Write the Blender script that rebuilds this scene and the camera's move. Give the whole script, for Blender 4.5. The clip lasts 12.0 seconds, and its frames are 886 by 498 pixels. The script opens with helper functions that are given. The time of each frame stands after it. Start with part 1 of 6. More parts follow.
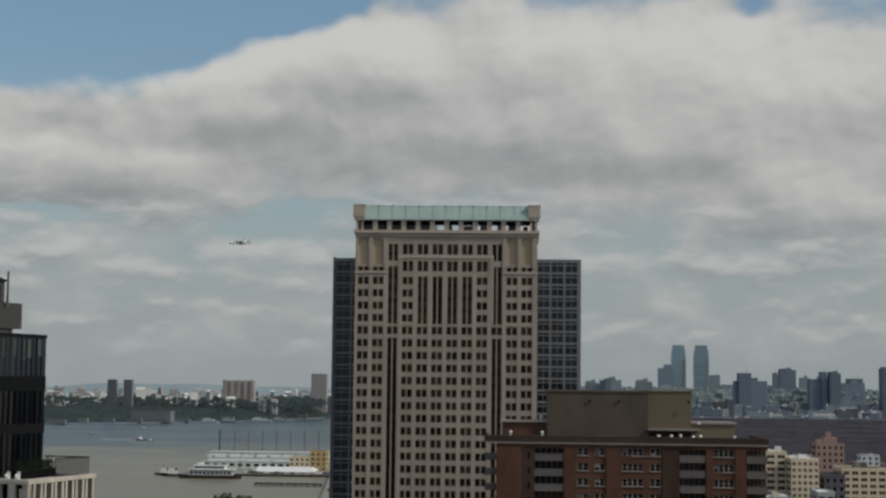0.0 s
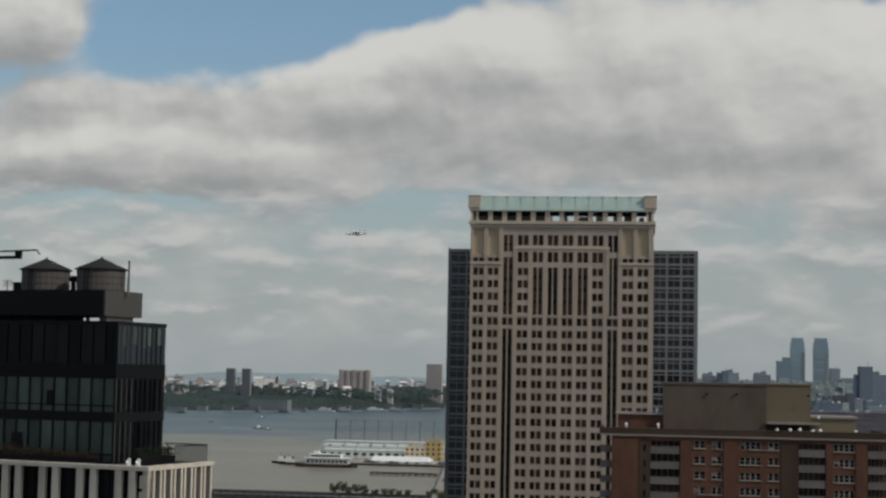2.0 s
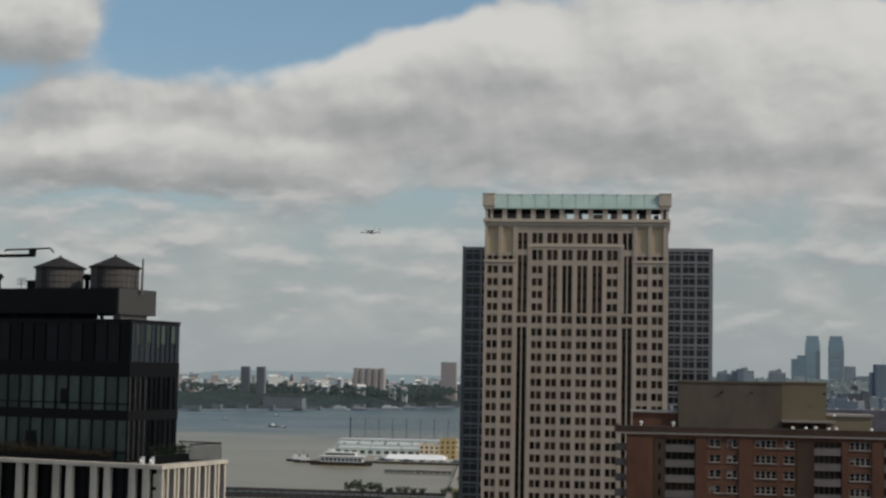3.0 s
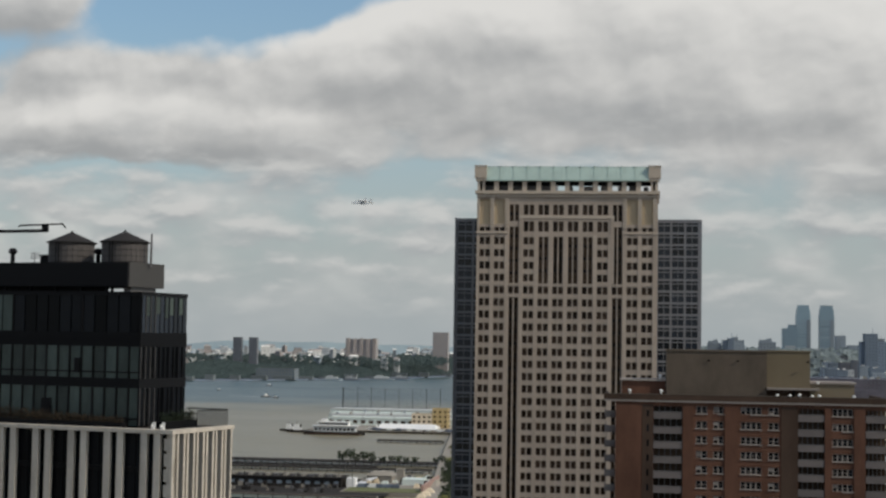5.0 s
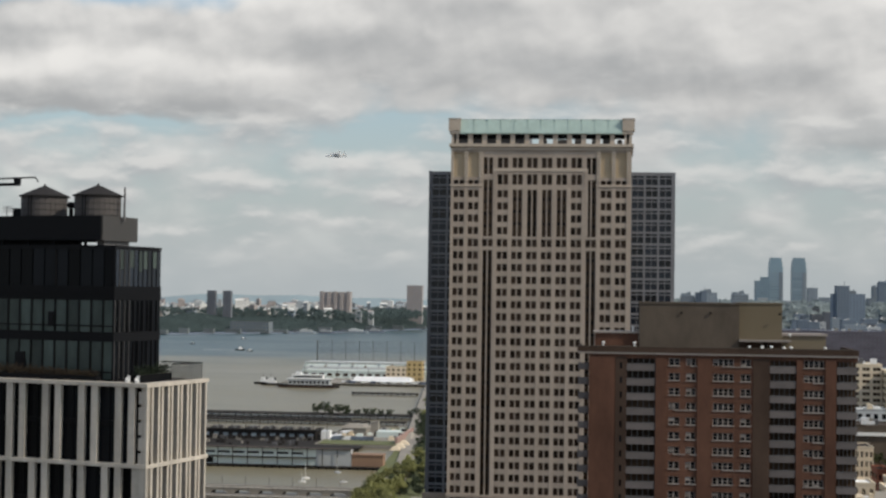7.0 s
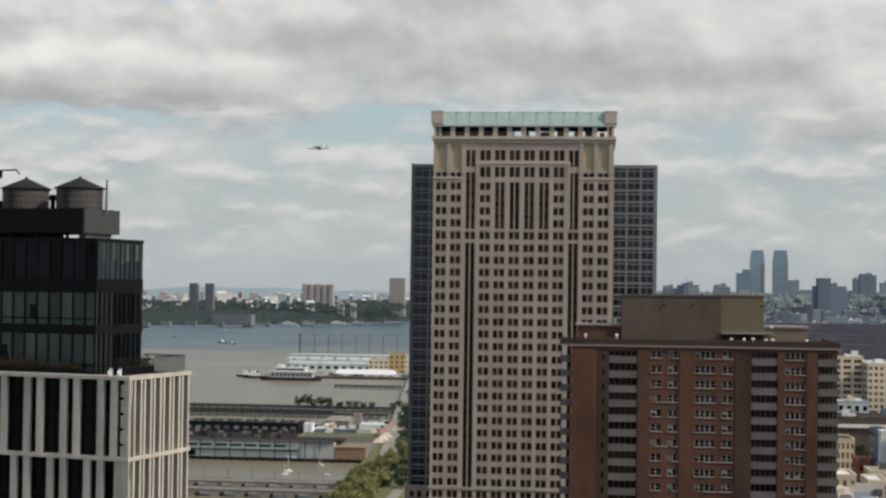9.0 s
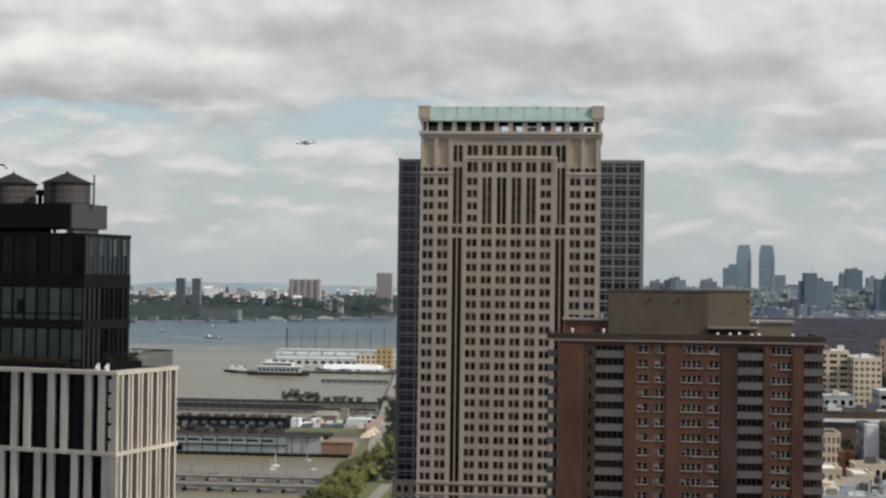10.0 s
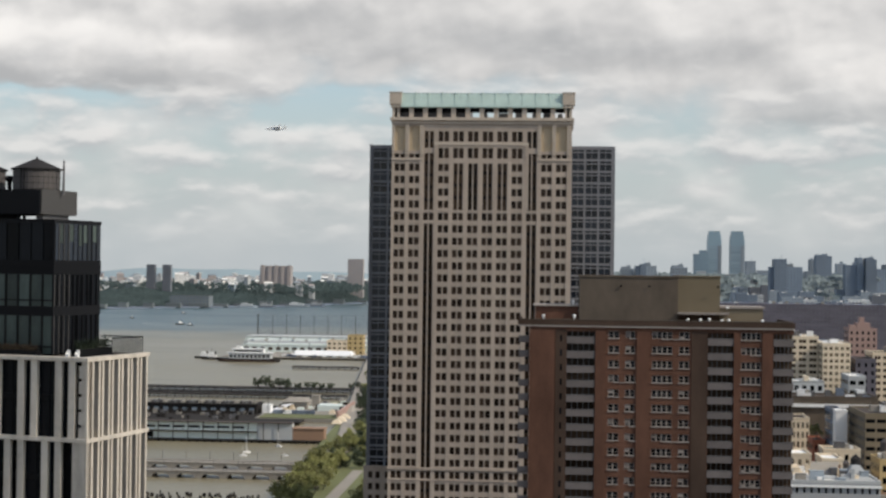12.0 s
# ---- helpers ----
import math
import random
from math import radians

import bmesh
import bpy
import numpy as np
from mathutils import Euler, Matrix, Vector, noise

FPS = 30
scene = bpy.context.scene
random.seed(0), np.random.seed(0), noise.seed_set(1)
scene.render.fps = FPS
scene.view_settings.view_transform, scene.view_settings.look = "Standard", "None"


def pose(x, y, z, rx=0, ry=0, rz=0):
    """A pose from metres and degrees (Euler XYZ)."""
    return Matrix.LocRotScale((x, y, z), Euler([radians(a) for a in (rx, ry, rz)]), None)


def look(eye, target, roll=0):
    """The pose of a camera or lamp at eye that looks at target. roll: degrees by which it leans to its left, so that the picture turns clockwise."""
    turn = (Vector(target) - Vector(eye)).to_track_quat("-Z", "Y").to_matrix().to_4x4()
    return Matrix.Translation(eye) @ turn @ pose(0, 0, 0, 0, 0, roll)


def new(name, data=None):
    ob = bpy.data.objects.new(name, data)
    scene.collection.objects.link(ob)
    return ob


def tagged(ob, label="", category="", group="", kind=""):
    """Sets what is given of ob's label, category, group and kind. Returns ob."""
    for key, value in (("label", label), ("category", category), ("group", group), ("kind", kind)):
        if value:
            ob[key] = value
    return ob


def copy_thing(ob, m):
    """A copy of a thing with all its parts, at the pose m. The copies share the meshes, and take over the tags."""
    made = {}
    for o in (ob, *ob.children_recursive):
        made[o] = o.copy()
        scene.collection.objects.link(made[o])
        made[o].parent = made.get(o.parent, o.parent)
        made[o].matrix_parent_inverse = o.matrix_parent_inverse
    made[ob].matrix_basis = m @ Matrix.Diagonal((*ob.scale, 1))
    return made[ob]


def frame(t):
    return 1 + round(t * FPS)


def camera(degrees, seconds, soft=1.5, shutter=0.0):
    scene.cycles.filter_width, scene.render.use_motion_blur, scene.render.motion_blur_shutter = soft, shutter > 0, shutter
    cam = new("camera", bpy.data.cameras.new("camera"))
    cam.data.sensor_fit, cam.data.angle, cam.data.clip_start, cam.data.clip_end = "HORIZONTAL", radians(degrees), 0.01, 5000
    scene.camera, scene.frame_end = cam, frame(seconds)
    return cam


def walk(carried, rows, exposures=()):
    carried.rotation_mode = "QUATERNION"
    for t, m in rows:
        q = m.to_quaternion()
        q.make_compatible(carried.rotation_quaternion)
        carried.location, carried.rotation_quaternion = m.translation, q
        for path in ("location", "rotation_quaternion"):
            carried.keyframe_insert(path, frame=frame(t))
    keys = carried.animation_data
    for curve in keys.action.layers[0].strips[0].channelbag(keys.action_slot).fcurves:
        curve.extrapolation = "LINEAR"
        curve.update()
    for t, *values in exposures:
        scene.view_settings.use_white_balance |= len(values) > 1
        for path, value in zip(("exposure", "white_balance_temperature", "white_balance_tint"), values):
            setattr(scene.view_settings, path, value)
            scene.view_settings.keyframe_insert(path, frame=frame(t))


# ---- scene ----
# camera: stands at a high window, 95 m over the river, and pans
cam = camera(31.82, 12.0, soft=2.5)
ROWS = [
    (0.0, -0.50, 6.79, 95.08, 94.855, -0.647, 2.874),
    (0.5, -0.49, 6.65, 95.07, 94.648, -0.916, 5.541),
    (1.0, -0.49, 6.66, 95.07, 94.532, -0.977, 6.169),
    (1.5, -0.51, 6.92, 95.08, 94.491, -1.019, 6.679),
    (2.0, -0.52, 7.13, 95.08, 94.459, -1.078, 7.095),
    (2.5, -0.54, 7.38, 95.08, 94.422, -1.057, 7.406),
    (3.0, -0.56, 7.58, 95.08, 94.380, -1.064, 7.625),
    (5.0, -0.05, 0.73, 95.01, 93.289, -0.924, 7.321),
    (5.5, -0.05, 0.64, 95.01, 92.779, -0.911, 7.076),
    (6.0, -0.05, 0.69, 95.01, 92.265, -0.841, 6.833),
    (6.5, -0.04, 0.60, 95.01, 91.855, -0.827, 6.603),
    (7.0, -0.04, 0.57, 95.01, 91.573, -0.803, 6.367),
    (7.5, -0.04, 0.57, 95.01, 91.394, -0.815, 6.136),
    (9.5, -0.03, 0.36, 95.00, 91.253, -0.751, 5.530),
    (10.0, -0.01, 0.11, 95.00, 91.127, -0.756, 5.250),
    (10.5, -0.00, 0.04, 95.00, 91.006, -0.760, 4.966),
    (11.0, 0.01, -0.08, 95.00, 90.893, -0.770, 4.684),
    (11.5, 0.01, -0.15, 95.00, 90.766, -0.757, 4.403),
    (12.0, 0.00, -0.00, 95.00, 90.630, -0.720, 4.191),
]
walk(cam, [(t, pose(x, y, z, rx, ry, rz)) for t, x, y, z, rx, ry, rz in ROWS],
     [(0.0, -0.45, 6320, 6.5), (1.0, -0.38, 6360, 6.5), (3.0, -0.30, 6380, 7), (5.0, -0.12, 6380, 7.5), (6.5, 0.05, 6390, 8), (7.5, 0.10, 6400, 8.5), (9.5, 0.14, 6410, 9), (10.5, 0.23, 6420, 9), (12.0, 0.28, 6420, 9.5)])

# ---------------------------------------------------------------- light
SUN_AZ, SUN_EL = radians(108), radians(41)      # azimuth clockwise from +y
sun_data = bpy.data.lights.new("sun", "SUN")
sun_data.energy, sun_data.angle, sun_data.color = 2.7, radians(3), (1.0, 0.89, 0.74)
sun = new("sun", sun_data)
to_sun = Vector((math.sin(SUN_AZ) * math.cos(SUN_EL), math.cos(SUN_AZ) * math.cos(SUN_EL), math.sin(SUN_EL)))
sun.matrix_world = look(to_sun * 300, (0, 0, 0))


class Nodes:
    """Short hand for node trees."""

    def __init__(self, tree):
        self.tree = tree

    def node(self, kind, **values):
        n = self.tree.nodes.new(kind)
        for key, value in values.items():
            if key == "op":
                n.operation = value
            elif key == "clamp":
                n.use_clamp = value
        return n

    def join(self, a, b):
        self.tree.links.new(a, b)

    def feed(self, socket, value):
        if isinstance(value, bpy.types.NodeSocket):
            self.join(value, socket)
        else:
            socket.default_value = value

    def math(self, op, a, b=0.0, c=0.0, clamp=False):
        n = self.node("ShaderNodeMath", op=op, clamp=clamp)
        for i, v in enumerate((a, b, c)):
            self.feed(n.inputs[i], v)
        return n.outputs[0]

    def vec(self, op, a, b=(0, 0, 0)):
        n = self.node("ShaderNodeVectorMath", op=op)
        self.feed(n.inputs[0], a)
        self.feed(n.inputs[1], b)
        return n.outputs["Value"] if op in ("LENGTH", "DOT_PRODUCT") else n.outputs["Vector"]

    def noise(self, vector, scale, detail=4.0, rough=0.55):
        n = self.node("ShaderNodeTexNoise")
        self.feed(n.inputs["Vector"], vector)
        n.inputs["Scale"].default_value, n.inputs["Detail"].default_value, n.inputs["Roughness"].default_value = scale, detail, rough
        return n.outputs["Fac"], n.outputs["Color"]

    def ramp(self, value, low, high, a=0.0, b=1.0):
        n = self.node("ShaderNodeMapRange")
        n.interpolation_type = "SMOOTHSTEP"
        for i, v in enumerate((value, low, high, a, b)):
            self.feed(n.inputs[i], v)
        return n.outputs[0]

    def mix(self, fac, a, b, blend="MIX"):
        n = self.node("ShaderNodeMix")
        n.data_type, n.blend_type = "RGBA", blend
        self.feed(n.inputs["Factor"], fac)
        self.feed(n.inputs["A"], a)
        self.feed(n.inputs["B"], b)
        return n.outputs["Result"]


# cloud banks and blue gaps: centre (x/y, z/y), half width, half height, weight
BANKS = [
    (0.02, 0.195, 0.17, 0.050, 0.60), (0.18, 0.185, 0.13, 0.080, 0.55), (-0.178, 0.186, 0.060, 0.034, 0.50), (-0.095, 0.214, 0.050, 0.030, 0.50),
    (-0.34, 0.143, 0.15, 0.024, 0.60), (-0.06, 0.150, 0.22, 0.032, 0.50), (-0.42, 0.232, 0.045, 0.030, 0.60), (-0.32, 0.172, 0.14, 0.022, 0.45),
    (-0.275, 0.228, 0.10, 0.026, -0.75), (-0.16, 0.247, 0.06, 0.018, -0.70), (-0.150, 0.104, 0.06, 0.015, -0.45), (0.148, 0.246, 0.022, 0.012, -0.5),
    (-0.35, 0.108, 0.09, 0.006, -0.30), (0.14, 0.115, 0.12, 0.022, 0.35), (-0.30, 0.122, 0.18, 0.014, 0.25),
]
# how much lighter or darker the cloud is there
TONES = [
    (0.01, 0.215, 0.15, 0.026, 0.16), (-0.180, 0.202, 0.030, 0.014, 0.22), (-0.092, 0.222, 0.030, 0.013, 0.22), (-0.34, 0.147, 0.12, 0.011, 0.29),
    (-0.20, 0.162, 0.10, 0.016, -0.14), (-0.36, 0.121, 0.13, 0.012, -0.20), (-0.34, 0.178, 0.13, 0.020, -0.30), (0.0, 0.165, 0.10, 0.022, -0.10),
    (0.14, 0.19, 0.10, 0.05, 0.16), (-0.05, 0.128, 0.12, 0.010, 0.04), (-0.40, 0.235, 0.05, 0.03, -0.06), (0.08, 0.145, 0.06, 0.012, 0.10),
]
# small bright tufts low over the river
TUFTS = [(-0.292, 0.038, 0.009, 0.004, 0.8), (-0.304, 0.037, 0.006, 0.003, 0.7), (-0.203, 0.083, 0.017, 0.010, 0.9), (-0.190, 0.069, 0.016, 0.005, 0.7), (-0.141, 0.079, 0.016, 0.006, 0.8),
         (-0.301, 0.085, 0.034, 0.006, 0.6), (-0.255, 0.072, 0.024, 0.005, 0.6), (0.072, 0.077, 0.024, 0.006, 0.7), (-0.356, 0.096, 0.034, 0.006, 0.5), (0.093, 0.050, 0.020, 0.006, 0.7),
         (-0.345, 0.074, 0.030, 0.005, 0.6), (0.147, 0.082, 0.030, 0.007, 0.6), (0.165, 0.062, 0.026, 0.004, 0.5)]


def patches(n, q, total, table):
    """Adds the soft ellipses of a table to a value."""
    for u, v, ru, rv, weight in table:
        near = n.vec("LENGTH", n.vec("DIVIDE", n.vec("SUBTRACT", q, (u, v, 0)), (ru, rv, 1)))
        total = n.math("ADD", total, n.ramp(near, 0.2, 1.35, weight, 0.0))
    return total


def warped(n, p, far, scale, detail):
    warp = n.vec("MULTIPLY", n.vec("SUBTRACT", n.noise(p, scale, detail, 0.5)[1], (0.5, 0.5, 0.5)), far)
    return n.vec("ADD", p, warp)


def billows(n, p, scale, detail=2.0):
    """Rounded heaps, high in the middle of each."""
    v = n.node("ShaderNodeTexVoronoi")
    v.feature = "SMOOTH_F1"
    n.feed(v.inputs["Vector"], p)
    v.inputs["Scale"].default_value, v.inputs["Detail"].default_value, v.inputs["Roughness"].default_value = scale, detail, 0.42
    v.inputs["Smoothness"].default_value = 0.75
    return n.math("SUBTRACT", 0.62, v.outputs["Distance"])


def cloud_group():
    """Thickness of the clouds over a flat map of directions."""
    tree = bpy.data.node_groups.new("cloud_density", "ShaderNodeTree")
    tree.interface.new_socket("Map", in_out="INPUT", socket_type="NodeSocketVector")
    tree.interface.new_socket("Density", in_out="OUTPUT", socket_type="NodeSocketFloat")
    n = Nodes(tree)
    start, end = n.node("NodeGroupInput"), n.node("NodeGroupOutput")
    q = warped(n, start.outputs[0], (0.030, 0.022, 0), 18, 4)
    flat = n.vec("MULTIPLY", q, (1.0, 1.35, 1.0))
    total = n.math("MULTIPLY_ADD", n.noise(flat, 11, 6, 0.50)[0], 0.95, -0.16)
    total = n.math("MULTIPLY_ADD", billows(n, flat, 19), 0.42, total)
    n.join(patches(n, q, total, BANKS), end.inputs[0])
    return tree


def make_world():
    world = bpy.data.worlds.new("sky")
    scene.world = world
    world.use_nodes = True
    tree = world.node_tree
    tree.nodes.clear()
    n = Nodes(tree)
    sky = n.node("ShaderNodeTexSky")
    sky.sky_type, sky.sun_disc = "NISHITA", False
    sky.sun_elevation, sky.sun_rotation, sky.air_density, sky.dust_density = SUN_EL, SUN_AZ, 1.2, 2.0
    direction = n.node("ShaderNodeTexCoord").outputs["Generated"]
    split = n.node("ShaderNodeSeparateXYZ")
    n.join(direction, split.inputs[0])
    x, y, z = split.outputs
    ahead = n.math("MAXIMUM", n.math("ABSOLUTE", y), 0.25)
    up = n.math("DIVIDE", n.math("MAXIMUM", z, 0.0), ahead)
    place = n.node("ShaderNodeCombineXYZ")
    n.join(n.math("DIVIDE", x, ahead), place.inputs[0])
    n.join(up, place.inputs[1])
    place = place.outputs[0]
    group = cloud_group()

    def density(offset):
        g = n.node("ShaderNodeGroup")
        g.node_tree = group
        n.join(n.vec("ADD", place, offset), g.inputs[0])
        return g.outputs[0]

    d, higher, far_up = density((0, 0, 0)), density((0.003, 0.005, 0)), density((0.007, 0.016, 0))
    cover = n.ramp(d, 0.10, 0.52)
    shade = n.math("SUBTRACT", d, n.math("ADD", n.math("MULTIPLY", higher, 0.5), n.math("MULTIPLY", far_up, 0.5)))
    grain = n.noise(place, 9, 3, 0.5)[0]
    tone = n.math("ADD", n.math("MULTIPLY_ADD", shade, 1.25, 0.50), n.math("MULTIPLY_ADD", grain, 0.24, -0.12))
    tone = patches(n, warped(n, place, (0.05, 0.028, 0), 20, 5), tone, TONES)
    cloud = n.mix(n.ramp(tone, 0.0, 1.0), (0.375, 0.372, 0.372, 1), (0.80, 0.765, 0.73, 1))
    blue = n.mix(1.0, sky.outputs[0], (0.104, 0.118, 0.128, 1), "MULTIPLY")
    blue = n.mix(n.ramp(up, 0.0, 0.22, 0.85, 0.05), blue, (0.445, 0.475, 0.492, 1))
    far = n.ramp(up, 0.0, 0.13, 0.15, 0.97)
    colour = n.mix(n.math("MULTIPLY", cover, far), blue, cloud)

    # low rows of small clouds over the horizon
    def rows(lift):
        q = warped(n, n.vec("ADD", place, (0.3, 0.7 + lift, 0)), (0.016, 0.006, 0), 40, 5)
        q = n.vec("MULTIPLY", q, (1.0, 2.7, 1.0))
        return n.math("MULTIPLY_ADD", billows(n, q, 26, 2), 0.28, n.noise(q, 15, 6, 0.52)[0])

    puff = rows(0.0)
    amount = n.math("MULTIPLY", n.ramp(puff, 0.34, 0.66), n.math("MULTIPLY", n.ramp(up, 0.002, 0.045), n.ramp(up, 0.105, 0.17, 1.0, 0.0)))
    tufts = patches(n, warped(n, place, (0.014, 0.009, 0), 60, 5), 0.0, TUFTS)
    amount = n.math("MAXIMUM", amount, tufts, clamp=True)
    light = n.math("SUBTRACT", puff, n.math("MULTIPLY", n.math("ADD", rows(0.003), rows(0.008)), 0.5))
    light = n.ramp(n.math("MULTIPLY_ADD", tufts, 0.16, light), -0.15, 0.19)
    colour = n.mix(n.math("MULTIPLY", amount, 0.85), colour, n.mix(light, (0.400, 0.408, 0.418, 1), (0.645, 0.63, 0.61, 1)))
    back = n.node("ShaderNodeBackground")
    n.join(colour, back.inputs["Color"])
    back.inputs["Strength"].default_value = 1.0
    n.join(back.outputs[0], n.node("ShaderNodeOutputWorld").inputs[0])


make_world()

# ---------------------------------------------------------------- materials


def material(name, colour, rough=0.7, metal=0.0, grain=3.0, stain=0.12, fleck=0.10, spread=0.0, bump=0.15, big=0.06, spec=0.5, streak=1.0):
    """A worn surface: grain and stains of two sizes in metres, spread by object."""
    m = bpy.data.materials.new(name)
    m.use_nodes = True
    n = Nodes(m.node_tree)
    bsdf = m.node_tree.nodes["Principled BSDF"]
    at = n.node("ShaderNodeTexCoord").outputs["Object"]
    info = n.node("ShaderNodeObjectInfo").outputs["Random"]
    shifted = n.vec("ADD", at, n.vec("MULTIPLY", n.mix(1.0, (1, 1, 1, 1), info, "MULTIPLY"), (31, 17, 9)))
    stretched = n.vec("MULTIPLY", shifted, (1, 1, streak))
    fine, broad = n.noise(shifted, grain, 5)[0], n.noise(stretched, big, 5, 0.6)[0]
    value = n.math("ADD", n.math("MULTIPLY_ADD", fine, 2 * fleck, 1 - fleck), n.math("MULTIPLY_ADD", broad, 2 * stain, -stain))
    if spread:
        value = n.math("MULTIPLY", value, n.math("MULTIPLY_ADD", info, 2 * spread, 1 - spread))
    grey = n.node("ShaderNodeCombineColor")
    for i in range(3):
        n.join(value, grey.inputs[i])
    n.join(n.mix(1.0, (*colour, 1), grey.outputs[0], "MULTIPLY"), bsdf.inputs["Base Color"])
    n.join(n.math("MULTIPLY_ADD", broad, 0.2, rough - 0.1, clamp=True), bsdf.inputs["Roughness"])
    bsdf.inputs["Metallic"].default_value = metal
    bsdf.inputs["Specular IOR Level"].default_value = spec
    if bump:
        b = n.node("ShaderNodeBump")
        b.inputs["Strength"].default_value, b.inputs["Distance"].default_value = bump, 0.03
        n.join(fine, b.inputs["Height"])
        n.join(b.outputs[0], bsdf.inputs["Normal"])
    return m


GRANITE = material("granite", (0.372, 0.308, 0.254), 0.8, grain=1.2, fleck=0.16, stain=0.42, big=0.10, streak=0.3, spec=0.2)
GRANITE_PALE = material("pale_granite", (0.44, 0.37, 0.30), 0.8, stain=0.10, big=0.08)
PANEL_TAN = material("tan_panel", (0.42, 0.33, 0.22), 0.8, stain=0.15, big=0.15)
COPPER = material("green_copper", (0.37, 0.47, 0.43), 0.6, stain=0.2, big=0.25)
GLASS_BROWN = material("brown_window_glass", (0.052, 0.034, 0.023), 0.15, stain=0.3, spread=0.6, bump=0, big=0.2, spec=0.12)
GLASS_DARK = material("dark_window_glass", (0.007, 0.008, 0.010), 0.10, stain=0.4, spread=0.6, bump=0, big=0.25, spec=0.09)
GLASS_GREEN = material("green_grey_glass", (0.053, 0.069, 0.062), 0.10, stain=0.7, spread=0.40, bump=0, big=0.5, spec=0.2, streak=0.35)
GLASS_BLUE = material("blue_grey_glass", (0.012, 0.016, 0.024), 0.12, stain=0.6, spread=0.7, bump=0, big=0.2, spec=0.35)
STEEL_BLUE = material("blue_grey_metal", (0.152, 0.158, 0.176), 0.5, stain=0.15, big=0.1)
BLACK_METAL = material("black_metal", (0.0075, 0.0075, 0.0085), 0.5, stain=0.4, spread=0.3, spec=0.08)
GREY_METAL = material("grey_metal", (0.105, 0.10, 0.10), 0.55, stain=0.2, big=0.3)
BRICK = material("brown_brick", (0.110, 0.055, 0.037), 0.88, grain=6, fleck=0.25, stain=0.85, big=0.16, streak=0.4, spec=0.15)
BRICK_DARK = material("dark_brown_brick", (0.064, 0.042, 0.031), 0.88, grain=6, fleck=0.25, stain=0.7, big=0.16, streak=0.4, spec=0.15)
BRICK_GREY = material("grey_brown_brick", (0.100, 0.080, 0.062), 0.85, grain=5, fleck=0.22, stain=0.5, big=0.25, streak=0.5, spec=0.15)
# penthouse brick yellowed in its colour, for sun on the wing
BRICK_SUNLIT = material("sunlit_brick", (0.155, 0.125, 0.083), 0.85, grain=6, fleck=0.14, stain=0.2, big=0.12, streak=0.4, spec=0.15)
BRICK_TAN = material("tan_brick", (0.175, 0.140, 0.092), 0.85, grain=6, fleck=0.12, stain=0.12, big=0.12)
BALCONY = material("balcony_concrete", (0.126, 0.108, 0.103), 0.8, stain=0.4, spread=0.12, big=0.3)
SILL = material("pale_sill", (0.25, 0.215, 0.19), 0.7, spread=0.1)
BLIND = material("window_blind", (0.24, 0.21, 0.19), 0.7, spread=0.3)
LIMESTONE = material("limestone", (0.475, 0.425, 0.362), 0.85, grain=2.0, fleck=0.16, stain=0.55, big=0.7, streak=0.18, spread=0.06)
TANK_WOOD = material("weathered_cedar", (0.072, 0.064, 0.061), 0.85, grain=8, fleck=0.2, stain=0.5, big=0.5, streak=0.1)
TANK_ROOF = material("tank_roof", (0.030, 0.028, 0.028), 0.85, stain=0.25, spec=0.1)
ROOF_TAR = material("roof_felt", (0.075, 0.062, 0.055), 0.9, stain=0.25, big=0.2, spec=0.08)
ROOF_WHITE = material("white_roof", (0.78, 0.76, 0.72), 0.75, stain=0.2, spread=0.1, big=0.1)
ASPHALT = material("asphalt", (0.055, 0.053, 0.05), 0.9, big=0.02, stain=0.2, spec=0.1)
CONCRETE = material("concrete", (0.28, 0.255, 0.22), 0.85, stain=0.25, big=0.05, spread=0.12, spec=0.15)
WHITE = material("white_paint", (0.76, 0.75, 0.73), 0.5, stain=0.08, spread=0.05)
GREEN_STEEL = material("pale_green_cladding", (0.60, 0.655, 0.615), 0.6, stain=0.12, big=0.1)
DARK_TIMBER = material("dark_timber", (0.034, 0.031, 0.029), 0.9, stain=0.3, big=0.1, spec=0.08)
LEAF = material("leaves", (0.215, 0.215, 0.075), 0.8, grain=0.8, fleck=0.35, stain=0.3, spread=0.35, bump=0, big=0.1)
LEAF_DARK = material("dark_leaves", (0.040, 0.054, 0.026), 0.85, grain=0.6, fleck=0.35, stain=0.3, spread=0.3, bump=0, big=0.1)
HEDGE = material("brown_hedge_leaves", (0.040, 0.030, 0.020), 0.85, grain=2, fleck=0.4, stain=0.5, bump=0, big=0.3, spec=0.2)
EVERGREEN = material("evergreen_leaves", (0.016, 0.023, 0.013), 0.85, grain=2, fleck=0.35, stain=0.3, bump=0, big=0.4, spec=0.2)
# leaf green blued in the colour for distance haze
LEAF_FAR = material("hazed_far_leaves", (0.052, 0.075, 0.073), 0.9, grain=0.05, fleck=0.12, stain=0.4, bump=0, big=0.01)
BARK = material("bark", (0.06, 0.05, 0.04), 0.9)
GRASS = material("grass", (0.12, 0.13, 0.05), 0.9, grain=0.3, stain=0.25, big=0.02)
CREAM = material("cream_masonry", (0.66, 0.55, 0.40), 0.8, stain=0.12, spread=0.08, big=0.06)
YELLOW = material("ochre_masonry", (0.46, 0.34, 0.16), 0.8, stain=0.1, big=0.05)
ORANGE = material("orange_brick", (0.27, 0.165, 0.105), 0.8, stain=0.3, big=0.05)
